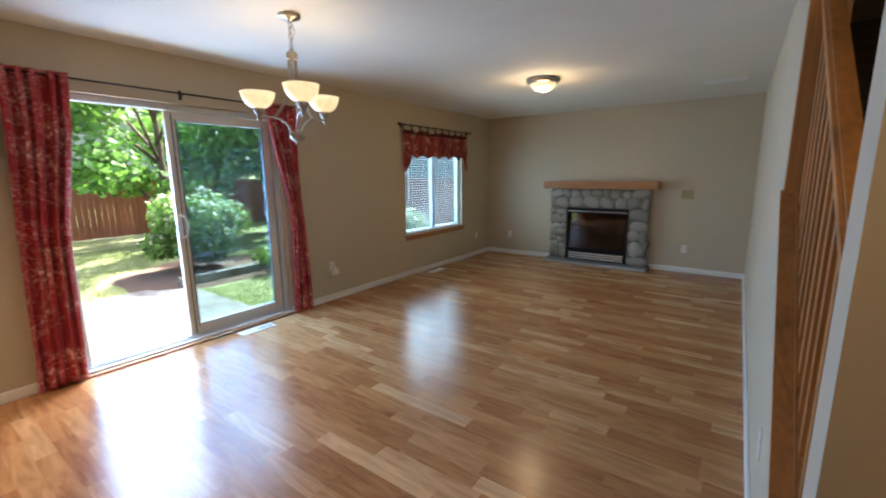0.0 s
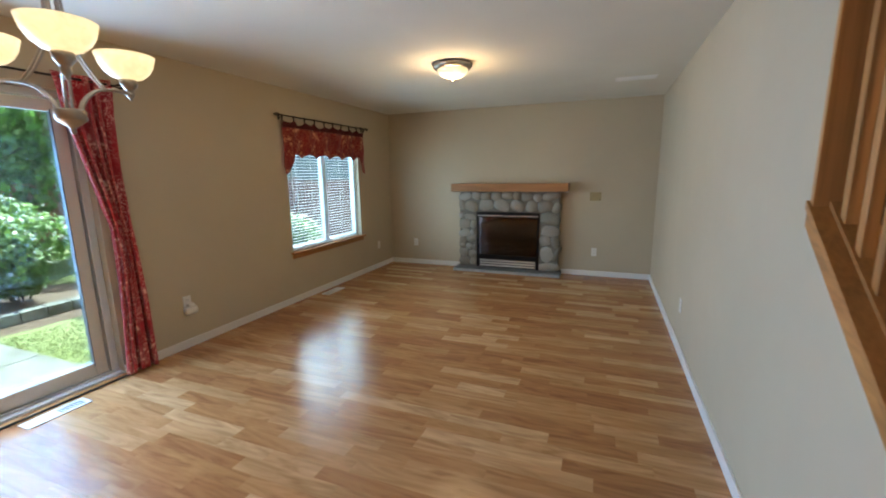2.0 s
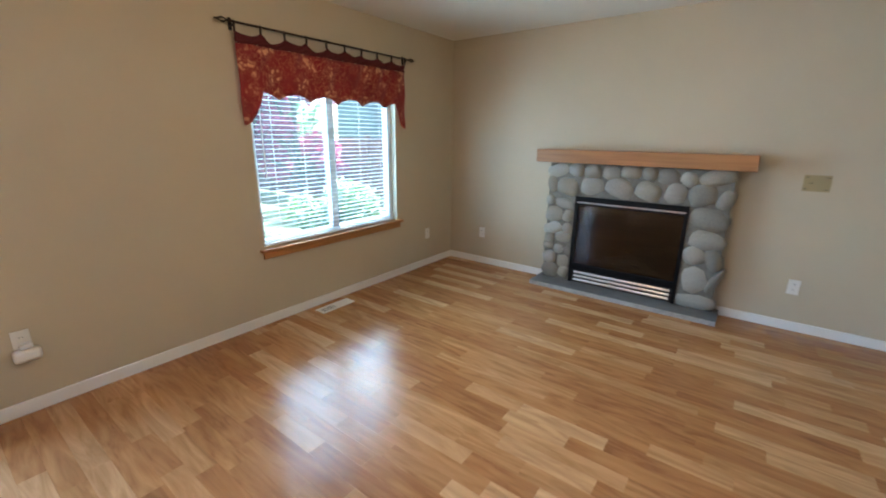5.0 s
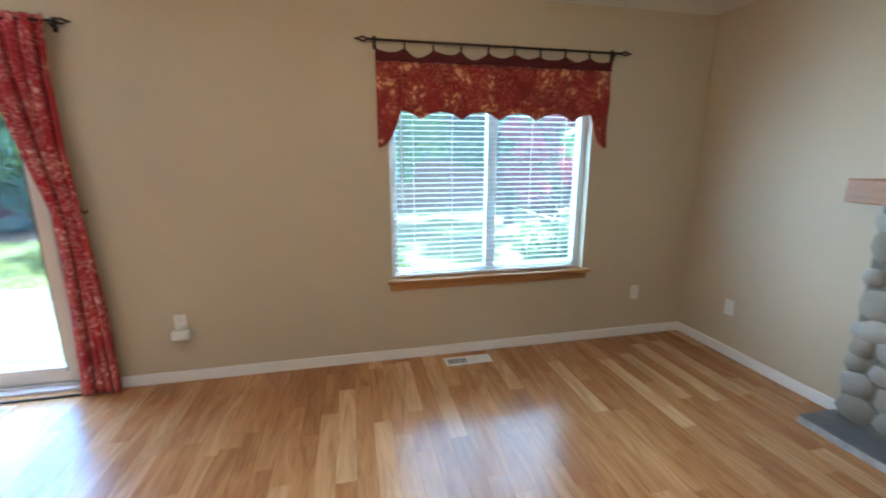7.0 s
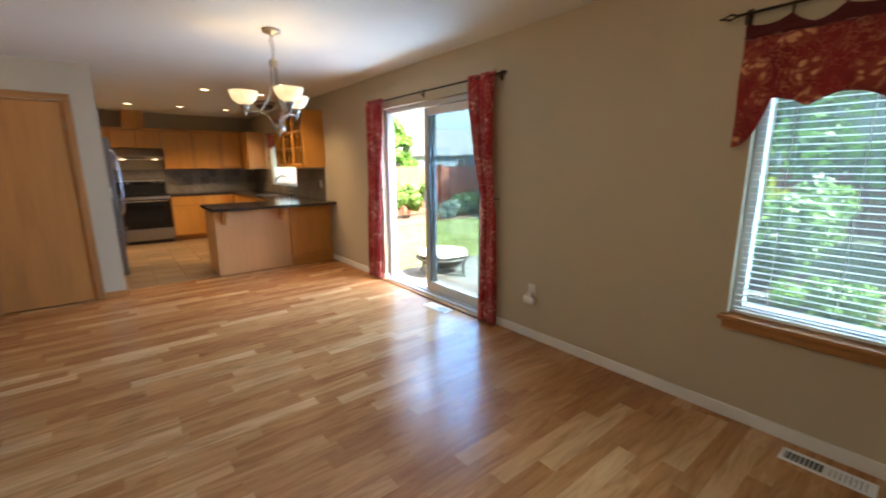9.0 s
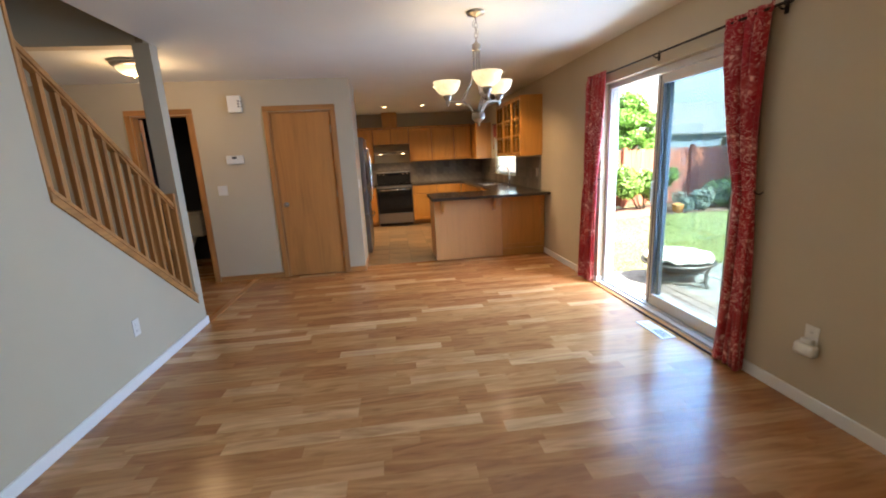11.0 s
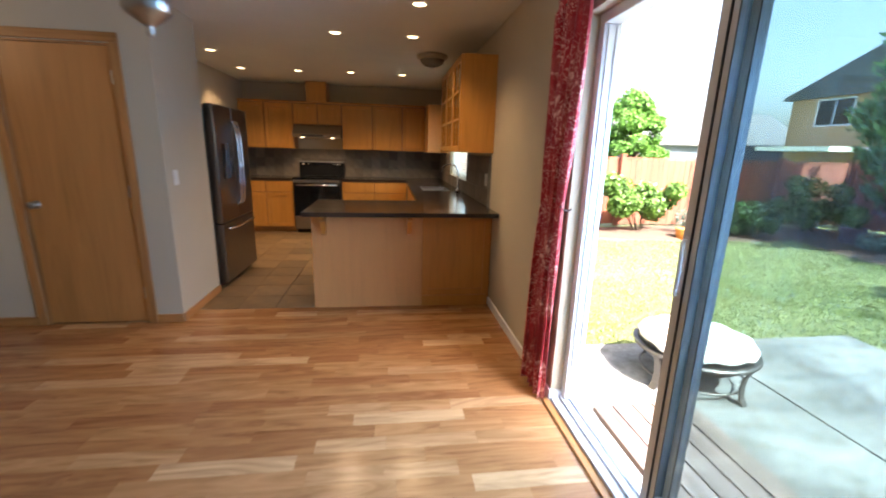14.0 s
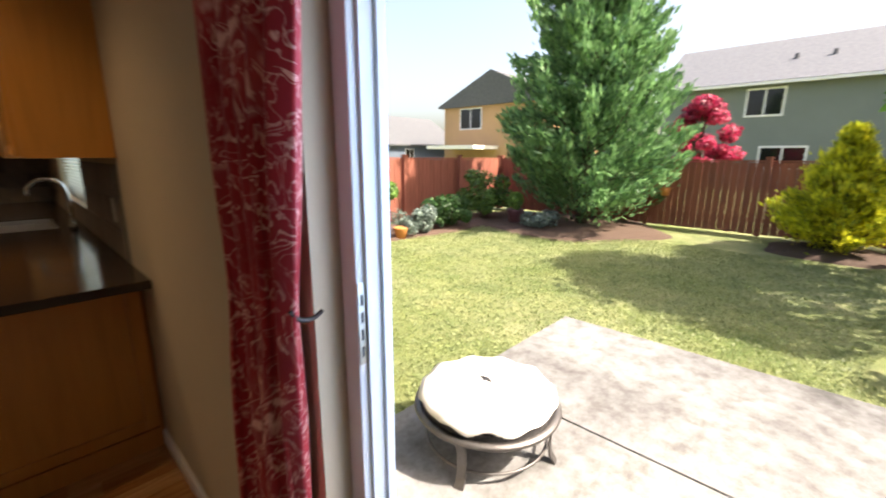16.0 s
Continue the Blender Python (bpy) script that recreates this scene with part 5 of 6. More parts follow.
part("basin", bm, M["steel"], sink)
faucet = thing("faucet", "chrome gooseneck kitchen faucet", "faucet", (-3.585, -1.62, 0.90))
part("base", lathe(bmesh.new(), [(0, 0.001), (0.028, 0.001), (0.026, 0.03), (0.016, 0.05), (0, 0.05)], 16), M["chrome"], faucet, "", True)
part("spout", tube(bmesh.new(), curve_pts([(0, 0, 0.04), (0, 0, 0.22), (0.03, -0.02, 0.32), (0.11, -0.07, 0.345), (0.18, -0.115, 0.30), (0.195, -0.125, 0.24)], 8), 0.013, 10), M["chrome"], faucet, "", True)
part("lever", tube(bmesh.new(), [(0, 0.02, 0.07), (0.01, 0.08, 0.11)], 0.007, 8), M["chrome"], faucet, "", True)

# kitchen window valance
kv = thing("kitchen_valance", "red floral valance above the kitchen window", "valance", (WX + 0.05, 0, 0))
bm = bmesh.new()
g = []
for i in range(41):
    y = -2.85 + 1.40 * i / 40
    low = 1.72 + 0.06 * abs(math.sin(i * 0.39)) - (0.20 if i < 3 or i > 37 else 0)
    g.append([bm.verts.new((0.012 * math.sin(y * 25), y, 2.02 + (low - 2.02) * j / 5)) for j in range(6)])
for i in range(40):
    for j in range(5):
        bm.faces.new((g[i][j], g[i + 1][j], g[i + 1][j + 1], g[i][j + 1]))
p = part("cloth", bm, M["valance"], kv, "", True)
p.modifiers.new("thickness", "SOLIDIFY").thickness = 0.003
part("rod", tube(bmesh.new(), [(0, -2.90, 2.03), (0, -1.42, 2.03)], 0.007, 8), M["bronze"], kv)
plate("outlet", WX + 0.012, -0.35, 1.15, -90, "wall outlet on the tiled backsplash", "outlet")

# ---- garden ----
GZ = -0.30
bm = bmesh.new()
bmesh.ops.create_grid(bm, x_segments=2, y_segments=2, size=1, matrix=Matrix.LocRotScale((0, 0, GZ - 0.02), None, (900, 900, 1)))
ground = setting("ground", bm, M["grass"], "sunlit lawn with dry yellowish patches", "lawn")
patio = setting("patio", bx(bx(bmesh.new(), -7.30, -5.62, 0.28, 3.60, GZ - 0.05, GZ + 0.012, bev=0.006), -5.605, WX - 0.165, 0.28, 3.60, GZ - 0.05, GZ + 0.012, bev=0.006), M["concrete"], "worn grey concrete patio slab with a cracked joint", "patio")
fd = setting("foundation", bx(bmesh.new(), WX - 0.158, WX - 0.02, KY, NY, GZ - 0.05, -0.012), M["concrete"], "concrete house foundation", "foundation")
bm = bmesh.new()
bx(bm, WX - 1.08, WX - 0.165, KY - 0.6, NY + 0.6, CEIL + 0.22, CEIL + 0.34)
setting("eave", bm, M["white"], "white roof overhang above the wall", "eave")

deck = thing("deck_step", "weathered wooden box step outside the patio door", "step", (-4.32, 1.93, GZ + 0.012))
part("frame", box_bm(-0.30, 0.30, -0.50, 0.50, 0.001, 0.125), M["deck"], deck)
for k in range(5):
    part("plank", box_bm(-0.325 + 0.131 * k, -0.325 + 0.131 * k + 0.122, -0.53, 0.53, 0.126, 0.160, bev=0.004), M["deck"], deck)

pit = thing("fire_pit", "round metal fire pit under a bright white canvas cover", "fire pit", (-5.08, 0.88, GZ + 0.012))
R = 0.385
part("bowl", lathe(bmesh.new(), [(0, 0.10), (0.18, 0.11), (0.33, 0.19), (R - 0.02, 0.30), (R - 0.03, 0.305), (0.31, 0.20), (0.0, 0.12)], 40), M["black"], pit, "dark steel bowl", True)
part("rim", lathe(bmesh.new(), [(R - 0.02, 0.265), (R + 0.045, 0.265), (R + 0.05, 0.275), (R + 0.045, 0.29), (R - 0.02, 0.292), (R - 0.02, 0.265)], 48), M["pitmetal"], pit, "flat grey metal rim", True)
bm = bmesh.new()
seg = 64
rings = [[bm.verts.new((r * (1 + e * 0.018 * math.sin(7 * a) + e * 0.012 * math.sin(17 * a + 1)) * math.cos(a), r * (1 + e * 0.018 * math.sin(7 * a)) * math.sin(a), z + e * 0.016 * math.sin(11 * a + 0.5))) for a in [2 * math.pi * i / seg for i in range(seg)]] for r, z, e in ((R + 0.012, 0.325, 1), (R + 0.02, 0.352, 0.8), (R - 0.03, 0.378, 0.3), (0.25, 0.398, 0.15), (0.1, 0.408, 0), (0.03, 0.412, 0))]
for a, b in zip(rings, rings[1:]):
    for i in range(seg):
        bm.faces.new((a[i], a[(i + 1) % seg], b[(i + 1) % seg], b[i]))
bm.faces.new(rings[-1])
cover = part("cover", bm, M["canvas"], pit, "bright white fabric cover with a ragged edge", True)
part("band", lathe(bmesh.new(), [(R - 0.02, 0.294), (R + 0.01, 0.294), (R + 0.012, 0.326), (R - 0.02, 0.326), (R - 0.02, 0.294)], 48), M["black"], pit)
bm = bmesh.new()
prism(bm, [(-0.01, -0.07), (0.015, -0.02), (0.04, -0.005), (0.01, -0.01), (0.012, 0.05), (-0.02, 0.0)], 2, 0.414, 0.418)
part("strap", bm, M["rubber"], cover, "dark strap on the cover")
part("lower_ring", tube(bmesh.new(), [(0.36 * math.cos(a), 0.36 * math.sin(a), 0.075) for a in [2 * math.pi * k / 40 for k in range(40)]], 0.009, 6, True), M["pitmetal"], pit, "", True)
for k in range(4):
    a = math.radians(18 + 90 * k)
    ca, sa = math.cos(a), math.sin(a)
    bm = bmesh.new()
    prof = [(0.415, 0.27), (0.385, 0.20), (0.375, 0.12), (0.385, 0.05), (0.415, 0.002)]
    rows = [[bm.verts.new((r * ca - sa * q + dn * ca, r * sa + ca * q + dn * sa, z)) for q, dn in ((-0.026, 0), (0.026, 0), (0.026, 0.012), (-0.026, 0.012))] for r, z in prof]
    for a_, b_ in zip(rows, rows[1:]):
        for q in range(4):
            bm.faces.new((a_[q], a_[(q + 1) % 4], b_[(q + 1) % 4], b_[q]))
    bm.faces.new(rows[0])
    bm.faces.new(rows[-1][::-1])
    bmesh.ops.recalc_face_normals(bm, faces=bm.faces)
    part("leg", bm, M["pitmetal"], pit, "flat curved metal leg")


def leaf_mesh(name, points, normals, size, material, aspect=1.6, jitter=0.9, seed=0, along=None):
    """Many small pointed leaves at points, tilted about normals, as one mesh."""
    rg = np.random.default_rng(seed)
    n = len(points)
    d = normals + rg.normal(0, jitter, (n, 3))
    d /= np.linalg.norm(d, axis=1)[:, None] + 1e-9
    a = np.cross(d, rg.normal(0, 1, (n, 3))) if along is None else along + rg.normal(0, 0.38, (n, 3))
    a /= np.linalg.norm(a, axis=1)[:, None] + 1e-9
    b = np.cross(d, a)
    b /= np.linalg.norm(b, axis=1)[:, None] + 1e-9
    s = size * rg.uniform(0.6, 1.35, (n, 1))
    p0, p1, p2, p3 = points - a * s * aspect / 2, points + b * s / 2, points + a * s * aspect / 2, points - b * s / 2
    verts = np.stack([p0, p1, p2, p3], 1).reshape(-1, 3)
    faces = [(4 * i, 4 * i + 1, 4 * i + 2, 4 * i + 3) for i in range(n)]
    me = bpy.data.meshes.new(name)
    me.from_pydata(verts.tolist(), [], faces)
    me.materials.append(material)
    return me


def child_mesh(name, me, parent, label=""):
    ob = new(name, me)
    ob.parent = parent
    return tagged(ob, label)


def clumps(rg, centres, radii, per, squash=0.75):
    """Points on and in uneven clumps, with their outward normals."""
    pts, nrm = [], []
    for c, r in zip(centres, radii):
        v = rg.normal(0, 1, (per, 3))
        v /= np.linalg.norm(v, axis=1)[:, None]
        k = r * rg.uniform(0.45, 1.08, (per, 1)) ** 0.6
        pts.append(np.array(c) + v * k * np.array((1, 1, squash)))
        nrm.append(v + np.array((0, 0, 0.5)))
    return np.concatenate(pts), np.concatenate(nrm)


def broad_tree(name, at, height, spread, base, n_clumps, per, leaf, material, label, seed, trunk_r=0.14):
    """Deciduous tree: tapered trunk, limbs and an uneven crown."""
    rg = np.random.default_rng(seed)
    t = thing(name, label, "tree", at)
    bm = bmesh.new()
    tube(bm, curve_pts([(0, 0, -0.1), (0.05, 0.03, height * 0.25), (-0.04, 0.05, height * 0.5), (0.03, 0, height * 0.8)], 6), [trunk_r * (1 - 0.85 * i / 18) for i in range(19)], 9)
    part("trunk", bm, M["bark"], t, "", True)
    cs, rr = [], []
    bm = bmesh.new()
    for k in range(n_clumps):
        a, u = rg.uniform(0, 2 * math.pi), rg.uniform(0, 1)
        z = base + (height - base) * u
        r = spread * (1 - abs(2 * u - 0.75) ** 2.2 * 0.55) * rg.uniform(0.25, 1.0) ** 0.5
        c = (r * math.cos(a), r * math.sin(a), z)
        cs.append(c)
        rr.append(spread * rg.uniform(0.20, 0.36))
        if k % 3 == 0:
            tube(bm, curve_pts([(0, 0, max(z * 0.55, 0.4)), (c[0] * 0.5, c[1] * 0.5, z * 0.78), c], 4), [0.05 * (1 - 0.09 * i) for i in range(9)], 6)
    part("limb", bm, M["bark"], t, "", True)
    p, n = clumps(rg, cs, rr, per)
    child_mesh("crown", leaf_mesh("crown", p, n, leaf, material, 1.5, 0.7, seed), t)
    return t


def bush(name, at, rx, ry, h, count, leaf, material, label, seed, flowers=0, flower_mat=None):
    rg = np.random.default_rng(seed)
    t = thing(name, label, "shrub", at)
    cs = [(rg.uniform(-rx, rx) * 0.7, rg.uniform(-ry, ry) * 0.7, rg.uniform(0.25, 0.8) * h) for _ in range(14)]
    rr = [min(rx, ry, h) * rg.uniform(0.32, 0.5) for _ in cs]
    p, n = clumps(rg, cs, rr, count // 14, 0.9)
    p[:, 2] = np.maximum(p[:, 2], 0.02)
    bm = bmesh.new()
    for c in cs[:7]:
        tube(bm, [(c[0] * 0.15, c[1] * 0.15, -0.02), (c[0] * 0.6, c[1] * 0.6, c[2] * 0.6), c], 0.012, 5)
    part("stem", bm, M["bark"], t)
    child_mesh("foliage", leaf_mesh("foliage", p, n, leaf, material, 1.5, 0.7, seed), t)
    if flowers:
        sel = p[(p[:, 2] > 0.35 * h)]
        sel = sel[rg.integers(0, len(sel), flowers)] + rg.normal(0, 0.03, (flowers, 3)) + np.array((0, 0, 0.03))
        child_mesh("blossom", leaf_mesh("blossom", sel, np.tile((0, 0, 1.0), (flowers, 1)), leaf * 1.3, flower_mat, 1.0, 0.6, seed + 1), t, "clusters of white blossom")
    return t


def conifer(name, at, height, spread, label, seed, material="conifer", leaf=0.062, dens=1.0, power=0.62, lift=0.0):
    """Conifer: trunk, rising side branches, flat sprays of needles along each."""
    rg = np.random.default_rng(seed)
    t = thing(name, label, "tree", at)
    part("trunk", tube(bmesh.new(), [(0, 0, -0.1), (0.03, 0, height * 0.5), (0, 0.02, height * 0.97)], [0.16, 0.09, 0.015], 9), M["bark"], t, "", True)
    pts, nrm, way = [], [], []
    bm = bmesh.new()
    nb = int(230 * dens)
    for k in range(nb):
        u = (k + rg.uniform(0, 1)) / nb
        z = height * (0.03 + 0.95 * u)
        ln = spread * (1 - u) ** power * rg.uniform(0.70, 1.12) + 0.10
        a = k * 2.399 + rg.uniform(-0.3, 0.3)
        rise = ln * (rg.uniform(0.2, 0.75) + lift)
        if rg.uniform() < 0.12:
            rise += ln * 0.5
        end = np.array((math.cos(a) * ln, math.sin(a) * ln, z + rise))
        mid = np.array((math.cos(a) * ln * 0.5, math.sin(a) * ln * 0.5, z + rise * 0.25))
        if k % 2 == 0:
            tube(bm, [(0, 0, z), mid, end * np.array((0.95, 0.95, 1))], [0.025, 0.015, 0.005], 5)
        m = int((70 + 130 * ln / spread) * dens)
        s = rg.uniform(0.12, 1.03, m) ** 0.75
        q = (1 - s)[:, None] ** 2 * np.array((0, 0, z)) + 2 * ((1 - s) * s)[:, None] * mid + (s ** 2)[:, None] * end
        wd = 0.13 * ln * (1.15 - s) + 0.045
        q = q + rg.normal(0, 1, (m, 3)) * wd[:, None] * np.array((0.8, 0.8, 0.55))
        pts.append(q)
        nrm.append(np.tile((math.cos(a) * 0.4, math.sin(a) * 0.4, 0.8), (m, 1)))
        tang = 2 * (1 - s)[:, None] * (mid - np.array((0, 0, z))) + 2 * s[:, None] * (end - mid)
        tang /= np.linalg.norm(tang, axis=1)[:, None]
        way.append(tang + np.array((0, 0, 0.25)))
    part("limb", bm, M["bark"], t)
    p, n = np.concatenate(pts), np.concatenate(nrm)
    p[:, 2] = np.maximum(p[:, 2], 0.02)
    child_mesh("crown", leaf_mesh("crown", p, n, leaf, M[material], 3.0, 0.5, seed, np.concatenate(way)), t)
    return t


conifer("conifer", (-13.4, -2.4, GZ), 7.6, 2.3, "large dense green cypress with upswept feathery branches", 3, dens=1.2)
conifer("golden_cedar", (-13.7, 2.35, GZ), 2.25, 0.92, "small golden yellow-green cone-shaped cedar", 4, "yellow", 0.040, 0.9, 1.15, 0.1)
conifer("conifer", (-17.5, 8.5, GZ), 8.5, 2.8, "tall dark green conifer behind the fence", 8, dens=0.6, leaf=0.1)
conifer("conifer", (-17.0, 12.5, GZ), 8.0, 2.6, "tall dark green conifer behind the fence", 9, dens=0.6, leaf=0.1)
broad_tree("leafy_tree", (-12.1, 5.3, GZ), 6.4, 2.6, 1.5, 46, 300, 0.13, M["leaf"], "broad leafy green tree overhanging the fence", 12)
broad_tree("leafy_tree", (-11.2, 9.0, GZ), 5.6, 1.8, 1.2, 34, 260, 0.12, M["leaf_dark"], "dark green leafy tree near the fence", 13)
broad_tree("red_maple", (-9.4, 9.4, GZ), 3.6, 1.1, 0.9, 30, 220, 0.09, M["redleaf"], "small red-leaved maple by the fence", 14, 0.06)
broad_tree("red_maple", (-17.6, -0.85, GZ), 3.3, 0.9, 1.0, 60, 200, 0.07, M["redleaf"], "red-leaved maple beyond the fence", 15, 0.07)
broad_tree("leafy_tree", (-10.3, -9.0, GZ), 3.5, 1.15, 0.9, 60, 240, 0.08, M["leaf"], "leafy green tree beyond the fence", 16)
bush("flowering_shrub", (-8.1, 4.55, GZ), 0.85, 1.15, 1.5, 7000, 0.065, M["bushleaf"], "large green shrub dotted with white blossom", 21, 620, M["blossom"])
bush("flowering_shrub", (-6.4, 8.1, GZ), 0.9, 0.7, 0.95, 3400, 0.06, M["bushleaf"], "low shrub thick with white flowers", 22, 700, M["blossom"])
bush("shrub", (-7.0, 5.25, GZ), 0.45, 0.55, 0.42, 1800, 0.06, M["bushleaf"], "low rounded green shrub by the patio", 23)
bush("flowering_shrub", (-8.35, -4.95, GZ), 0.95, 0.65, 1.5, 7000, 0.065, M["bushleaf"], "green shrub with pale flowers by the fence", 24, 160, M["blossom"])
bush("lavender", (-9.5, -4.42, GZ), 0.5, 0.42, 0.65, 2400, 0.05, M["lavender"], "silvery green lavender clump in a border", 25)
bush("shrub", (-10.65, -4.45, GZ), 0.75, 0.5, 0.85, 3000, 0.06, M["leaf_dark"], "dark green rounded shrub by the fence", 26)
bush("shrub", (-12.6, -4.9, GZ), 0.9, 0.6, 1.45, 3000, 0.07, M["bushleaf"], "arching green shrub in a border", 27)
bush("shrub", (-6.0, -4.9, GZ), 0.9, 0.6, 1.5, 3400, 0.07, M["bushleaf"], "tall green shrub by the fence", 28)
bush("shrub", (-12.1, -2.9, GZ), 0.45, 0.4, 0.4, 1400, 0.06, M["lavender"], "low silvery shrub under the cypress", 29)

# grass blades over the lawn nearest the house
rg = np.random.default_rng(77)
gp = np.stack([rg.uniform(-12.5, -4.0, 130000), rg.uniform(-4.2, 7.5, 130000), np.full(130000, GZ - 0.002)], 1)
keep = ~((gp[:, 0] > -7.31) & (gp[:, 1] > 0.27) & (gp[:, 1] < 3.63)) & ~(((gp[:, 0] + 7.9) / 1.4) ** 2 + ((gp[:, 1] - 4.3) / 1.65) ** 2 < 1)
gp = gp[keep]
gn = np.stack([rg.normal(0, 1, len(gp)), rg.normal(0, 1, len(gp)), np.full(len(gp), 0.9)], 1)
me = leaf_mesh("grass", gp, gn, 0.015, M["blade"], 2.2, 0.3, 78)
tagged(new("grass", me), "short yellow-green lawn grass", "grass", "", "stuff")

# garden beds
for nm, cx, cy, rx, ry in (("mulch_bed", -13.2, -3.0, 2.2, 2.6), ("mulch_bed", -13.7, 2.35, 1.1, 1.0), ("mulch_bed", -7.95, 4.45, 1.35, 1.6), ("mulch_bed", -10.5, -5.0, 4.0, 0.9)):
    bm = bmesh.new()
    rings = []
    for q, h in ((1.0, -0.02), (0.9, 0.02), (0.5, 0.06), (0.05, 0.07)):
        rings.append([bm.verts.new((cx + rx * q * (1 + 0.10 * math.sin(3 * a + cx)) * math.cos(a), cy + ry * q * (1 + 0.08 * math.sin(5 * a)) * math.sin(a), GZ + h)) for a in [2 * math.pi * i / 40 for i in range(40)]])
    for a, b in zip(rings, rings[1:]):
        for i in range(40):
            bm.faces.new((a[i], a[(i + 1) % 40], b[(i + 1) % 40], b[i]))
    bm.faces.new(rings[-1])
    setting(nm, bm, M["mulch"], "brown bark mulch bed", "garden bed")
edger = thing("planter_edging", "low grey stone edging round the shrub bed", "garden edging", (-7.05, 4.3, GZ))
for k in range(7):
    part("block", box_bm(-0.09, 0.09, -0.30 + 0.27 * k - 0.5, -0.04 + 0.27 * k - 0.5, 0.001, 0.16, bev=0.015), M["concrete"], edger)
potted = thing("flower_pot", "purple glazed pot with leafy plant", "pot", (-12.3, -3.7, GZ))
part("pot", lathe(bmesh.new(), [(0, 0.001), (0.15, 0.001), (0.22, 0.36), (0.24, 0.38), (0.20, 0.38), (0.18, 0.3), (0, 0.3)], 24), M["pot"], potted, "", True)
rg = np.random.default_rng(31)
p, n = clumps(rg, [(0, 0, 0.55), (0.1, 0.05, 0.7)], [0.22, 0.18], 260)
child_mesh("plant", leaf_mesh("plant", p, n, 0.06, M["bushleaf"]), potted)
small = thing("flower_pot", "small terracotta pot on the lawn edge", "pot", (-8.95, -4.35, GZ - 0.02))
part("pot", lathe(bmesh.new(), [(0, 0.001), (0.10, 0.001), (0.15, 0.22), (0.16, 0.25), (0.13, 0.25), (0, 0.2)], 20), M["terracotta"], small, "", True)
hang = thing("hanging_planter", "orange planter hung on the fence", "planter", (-14.68, -0.85, GZ + 0.78))
part("pot", lathe(bmesh.new(), [(0, 0.0), (0.09, 0.0), (0.13, 0.2), (0.11, 0.2), (0, 0.15)], 16), M["terracotta"], hang, "", True)

# ---- fences ----


def fence(name, x0, y0, x1, y1, label):
    """Board fence: posts, rails and single boards."""
    ln = math.hypot(x1 - x0, y1 - y0)
    t = thing(name, label, "fence", (x0, y0, GZ), math.degrees(math.atan2(y1 - y0, x1 - x0)))
    bm = box_bm(0, 0.138, -0.010, 0.010, 0.03, 1.62)
    me = mesh_of("board", bm, M["fence"])
    k = 0
    while 0.145 * k < ln - 0.1:
        ob = new("board", me)
        ob.parent = t
        ob.matrix_basis = pose(0.145 * k, random.uniform(-0.003, 0.003), random.uniform(-0.01, 0.01))
        k += 1
    pm = mesh_of("post", bx(box_bm(-0.05, 0.05, -0.05, 0.05, 0, 1.70), -0.065, 0.065, -0.065, 0.065, 1.70, 1.74), M["fence"])
    n = max(1, round(ln / 2.35))
    for k in range(n + 1):
        ob = new("post", pm)
        ob.parent = t
        ob.matrix_basis = pose(ln * k / n, 0.062, 0)
    part("cap_rail", box_bm(0, ln, -0.04, 0.011, 1.63, 1.665), M["fence"], t)
    part("rail", box_bm(0, ln, -0.05, -0.0105, 0.30, 0.38), M["fence"], t)
    return t


fence("fence", -14.8, 10.6, -14.8, -6.0, "reddish-brown stained board fence")
fence("fence", -14.8, -6.0, -4.0, -6.0, "reddish-brown stained board fence")
fence("fence", -3.9, 10.6, -14.8, 10.6, "reddish-brown stained board fence")

# ---- neighbouring houses ----


def house_window(parent, plane, a0, a1, z0, z1, face):
    """face 'x': in the plane x; face 'y': in the plane y. Looks towards +."""
    def b(bm, u0, u1, w0, w1, d0, d1):
        return bx(bm, plane + d0, plane + d1, u0, u1, w0, w1) if face == "x" else bx(bm, u0, u1, plane + d0, plane + d1, w0, w1)
    bm = bmesh.new()
    f = 0.10
    b(bm, a0 - f, a0, z0 - f, z1 + f, 0.0, 0.05)
    b(bm, a1, a1 + f, z0 - f, z1 + f, 0.0, 0.05)
    b(bm, a0, a1, z0 - f, z0, 0.0, 0.05)
    b(bm, a0, a1, z1, z1 + f, 0.0, 0.05)
    b(bm, (a0 + a1) / 2 - 0.04, (a0 + a1) / 2 + 0.04, z0, z1, 0.0, 0.045)
    w = part("window", bm, M["hedge_trim"], parent, "white-framed window")
    part("pane", b(bmesh.new(), a0, a1, z0, z1, 0.005, 0.02), M["blackglass"], w)
    return w


def house(name, x0, x1, y0, y1, eave, ridge, siding, along, label):
    t = thing(name, label, "house", (0, 0, 0))
    part("wall", box_bm(x0, x1, y0, y1, GZ, eave), M[siding], t)
    o = 0.45
    bm = bmesh.new()
    if along == "y":
        xm = (x0 + x1) / 2
        prism(bm, [(x0 - o, eave - 0.12), (x1 + o, eave - 0.12), (x1 + o, eave + 0.05), (xm, ridge), (x0 - o, eave + 0.05)], 1, y0 - o, y1 + o)
    else:
        ym = (y0 + y1) / 2
        prism(bm, [(y0 - o, eave - 0.12), (y1 + o, eave - 0.12), (y1 + o, eave + 0.05), (ym, ridge), (y0 - o, eave + 0.05)], 0, x0 - o, x1 + o)
    part("roof", bm, M["shingle"], t, "grey shingle roof")
    return t


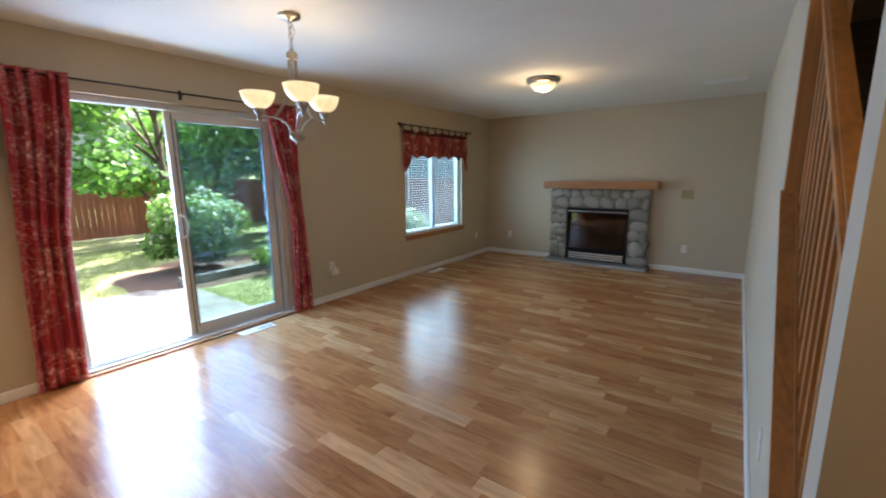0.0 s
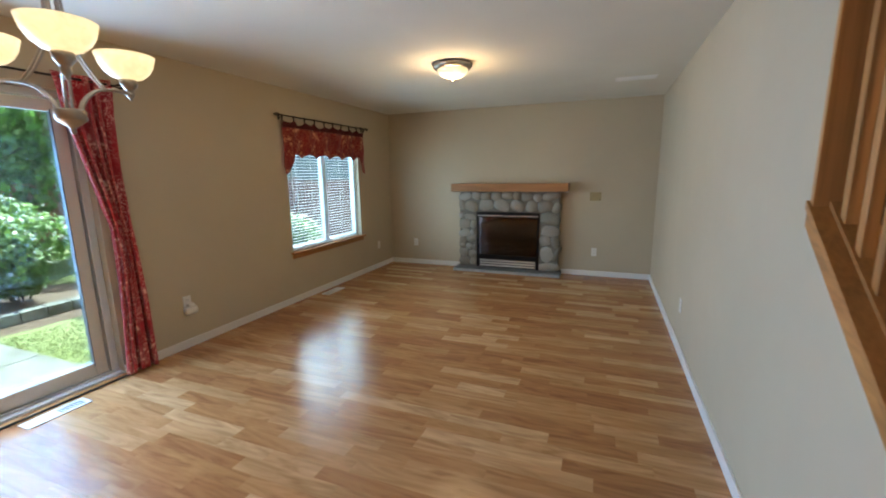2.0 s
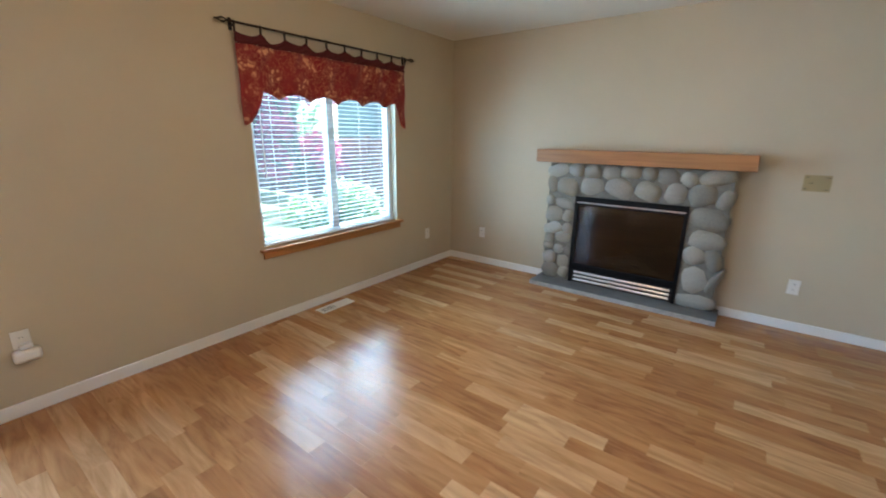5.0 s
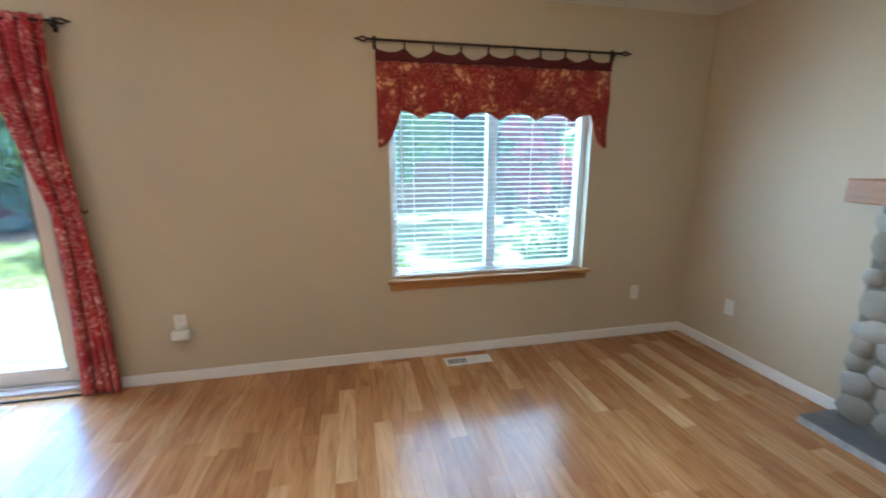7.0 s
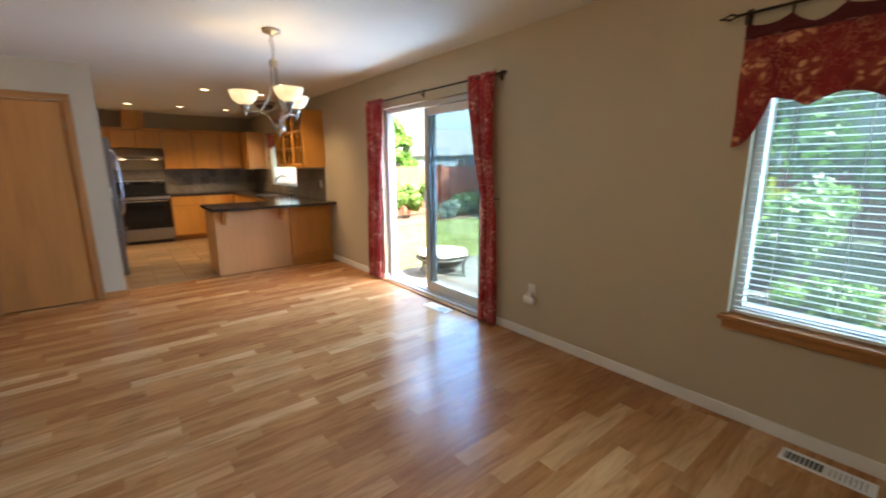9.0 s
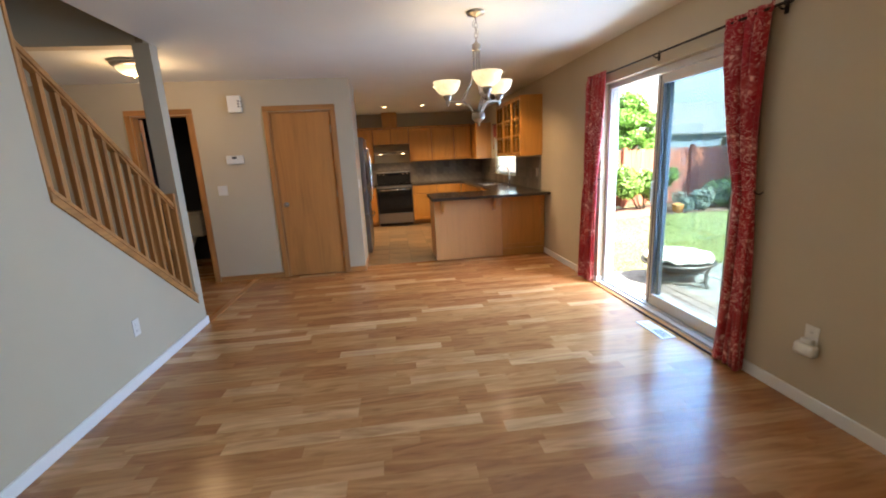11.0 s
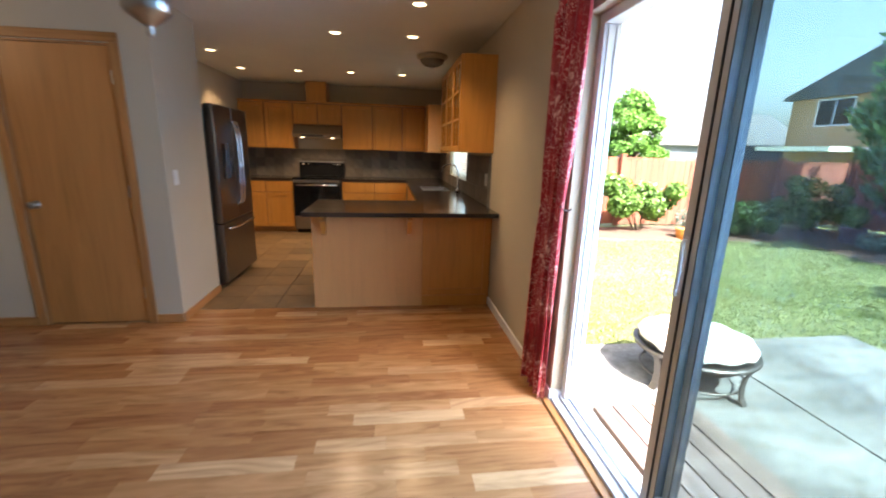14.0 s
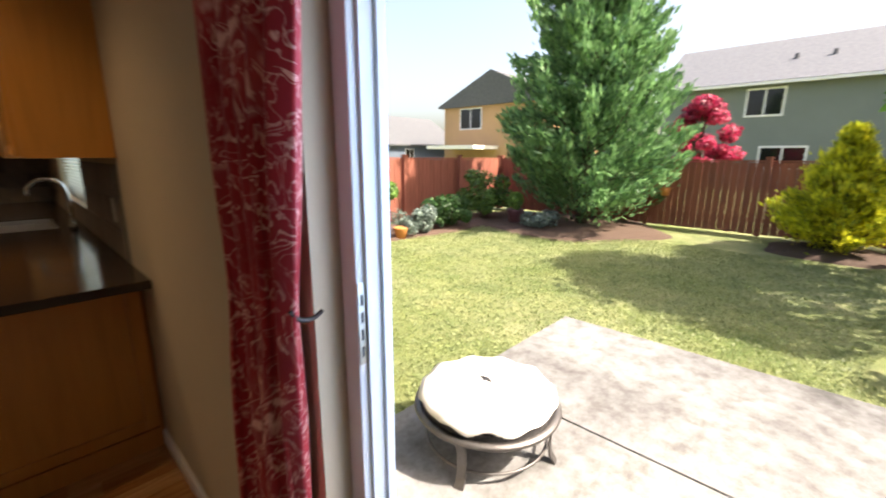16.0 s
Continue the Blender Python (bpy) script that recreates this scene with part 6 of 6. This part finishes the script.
grey = house("neighbour_house", -43, -33, -6.5, 17, 5.45, 8.6, "siding_grey", "y", "two-storey grey-green house with a grey shingle roof")
house_window(grey, -33, -2.06, -0.48, 3.76, 5.1, "x")
house_window(grey, -33, -1.10, 0.84, 0.9, 1.97, "x")
house_window(grey, -33, 4.2, 6.0, 0.9, 1.97, "x")
part("gutter", box_bm(-32.55, -32.44, -6.9, 17.4, 5.30, 5.45), M["hedge_trim"], grey)
for y in (-0.4, 1.2):
    part("vent_pipe", tube(bmesh.new(), [(-35.0, y, 6.4), (-35.0, y, 7.15)], 0.10, 8), M["darksteel"], grey)
tan = house("neighbour_house", -44, -34, -26.5, -15, 5.95, 8.7, "siding_tan", "x", "two-storey tan house with grey hip roof")
house_window(tan, -34, -24.4, -22.0, 3.9, 5.6, "x")
part("patio_cover", box_bm(-34.0, -30.5, -25.5, -20.0, 2.0, 2.3), M["canvas"], tan, "white patio cover")
blue = house("neighbour_house", -40, -23, -40, -30, 2.45, 5.7, "siding_blue", "x", "low blue-grey house with a pale shingle roof")
house_window(blue, -30, -33.0, -32.0, 1.0, 2.0, "y")
house("neighbour_house", -16, -5, 16, 26, 5.2, 7.8, "siding_grey", "x", "grey two-storey house beyond the side fence")

# ---- pieces of the floors and walls ----
LENGTHS = (0.34, 0.46, 0.60, 0.78)
SW = 0.0963


def strip_mesh(ln, w=SW):
    bm = bmesh.new()
    bx(bm, 0.0002, ln - 0.0002, 0.0002, w - 0.0002, -0.011, 0.0)
    return mesh_of("strip", bm, M["strip"])


STRIPS = {ln: strip_mesh(ln) for ln in LENGTHS}
rf = random.Random(11)
count, rest_v, rest_f = 0, [], []


def lay(x_lo, x_hi, y_lo, y_hi, near=None):
    """Strips in rows along x, random lengths, cut at the ends."""
    global count
    y = y_lo
    while y < y_hi - 0.01:
        w = min(SW, y_hi - y)
        x = x_lo - rf.uniform(0, 0.6)
        while x < x_hi - 0.005:
            ln = rf.choice(LENGTHS)
            a, b = max(x, x_lo), min(x + ln, x_hi)
            if b - a > 0.01:
                whole = abs(b - a - ln) < 1e-6 and w == SW
                if whole and near and near[0] < a < near[1] and near[2] < y < near[3] and count < 300:
                    ob = new("strip", STRIPS[ln])
                    ob.parent = floor
                    ob.location = (a, y, 0)
                    count += 1
                else:
                    i = len(rest_v)
                    for z in (-0.011, 0.0):
                        rest_v.extend([(a + 0.0002, y + 0.0002, z), (b - 0.0002, y + 0.0002, z), (b - 0.0002, y + w - 0.0002, z), (a + 0.0002, y + w - 0.0002, z)])
                    rest_f.extend([(i + 4, i + 5, i + 6, i + 7), (i, i + 1, i + 5, i + 4), (i + 1, i + 2, i + 6, i + 5), (i + 2, i + 3, i + 7, i + 6), (i + 3, i, i + 4, i + 7)])
            x += ln
        y += SW


lay(WX, EX, SY - 0.0047, NY, (-2.9, -0.6, 3.0, 6.4))
lay(WX, PX, -0.06, SY - 0.0047)
lay(EX, 3.7, SY, 1.85)
lay(PX + 0.12, 3.7, -2.2, SY)
me = bpy.data.meshes.new("strip_field")
me.from_pydata(rest_v, [], rest_f)
me.materials.append(M["strip"])
ob = new("strip_field", me)
ob.parent = floor
tagged(ob, kind="stuff")

tm = mesh_of("tile", box_bm(0.003, 0.322, 0.003, 0.322, -0.011, 0.0, bev=0.002), M["vtile"])
for i in range(11):
    for j in range(13):
        x, y = WX + 0.325 * i, -0.06 - 0.325 * (j + 1)
        if x + 0.322 < KE and y > KY - 0.2:
            ob = new("tile", tm)
            ob.parent = kitchen_floor
            ob.location = (x, y, 0.0)

# slate tiles of the backsplash
splash_b = setting("backsplash_back", box_bm(WX + 0.001, KE, KY + 0.0005, KY + 0.004, 0.90, 1.37), M["mortar"], "slate tile backsplash behind the range", "backsplash")
splash_w = setting("backsplash_side", bx(box_bm(WX + 0.0005, WX + 0.004, KY + 0.01, -0.21, 0.90, KWB), WX + 0.0005, WX + 0.004, KW1 + 0.01, -0.21, KWB, 1.37), M["mortar"], "slate tile backsplash along the window wall", "backsplash")
bt = mesh_of("tile", box_bm(0.002, 0.150, 0.0, 0.006, 0.002, 0.150, bev=0.0015), M["backsplash"])
for i in range(22):
    for j in range(3):
        ob = new("tile", bt)
        ob.parent = splash_b
        ob.location = (WX + 0.02 + 0.1525 * i, KY + 0.0045, 0.905 + 0.1525 * j)
bt2 = mesh_of("tile", box_bm(0.0, 0.006, 0.002, 0.150, 0.002, 0.150, bev=0.0015), M["backsplash"])
for i in range(27):
    for j in range(3):
        y = KY + 0.03 + 0.1525 * i
        if j > 0 and KW0 - 0.16 < y < KW1 + 0.01:
            continue
        if y + 0.15 < -0.19:
            ob = new("tile", bt2)
            ob.parent = splash_w
            ob.location = (WX + 0.0045, y, 0.905 + 0.1525 * j)
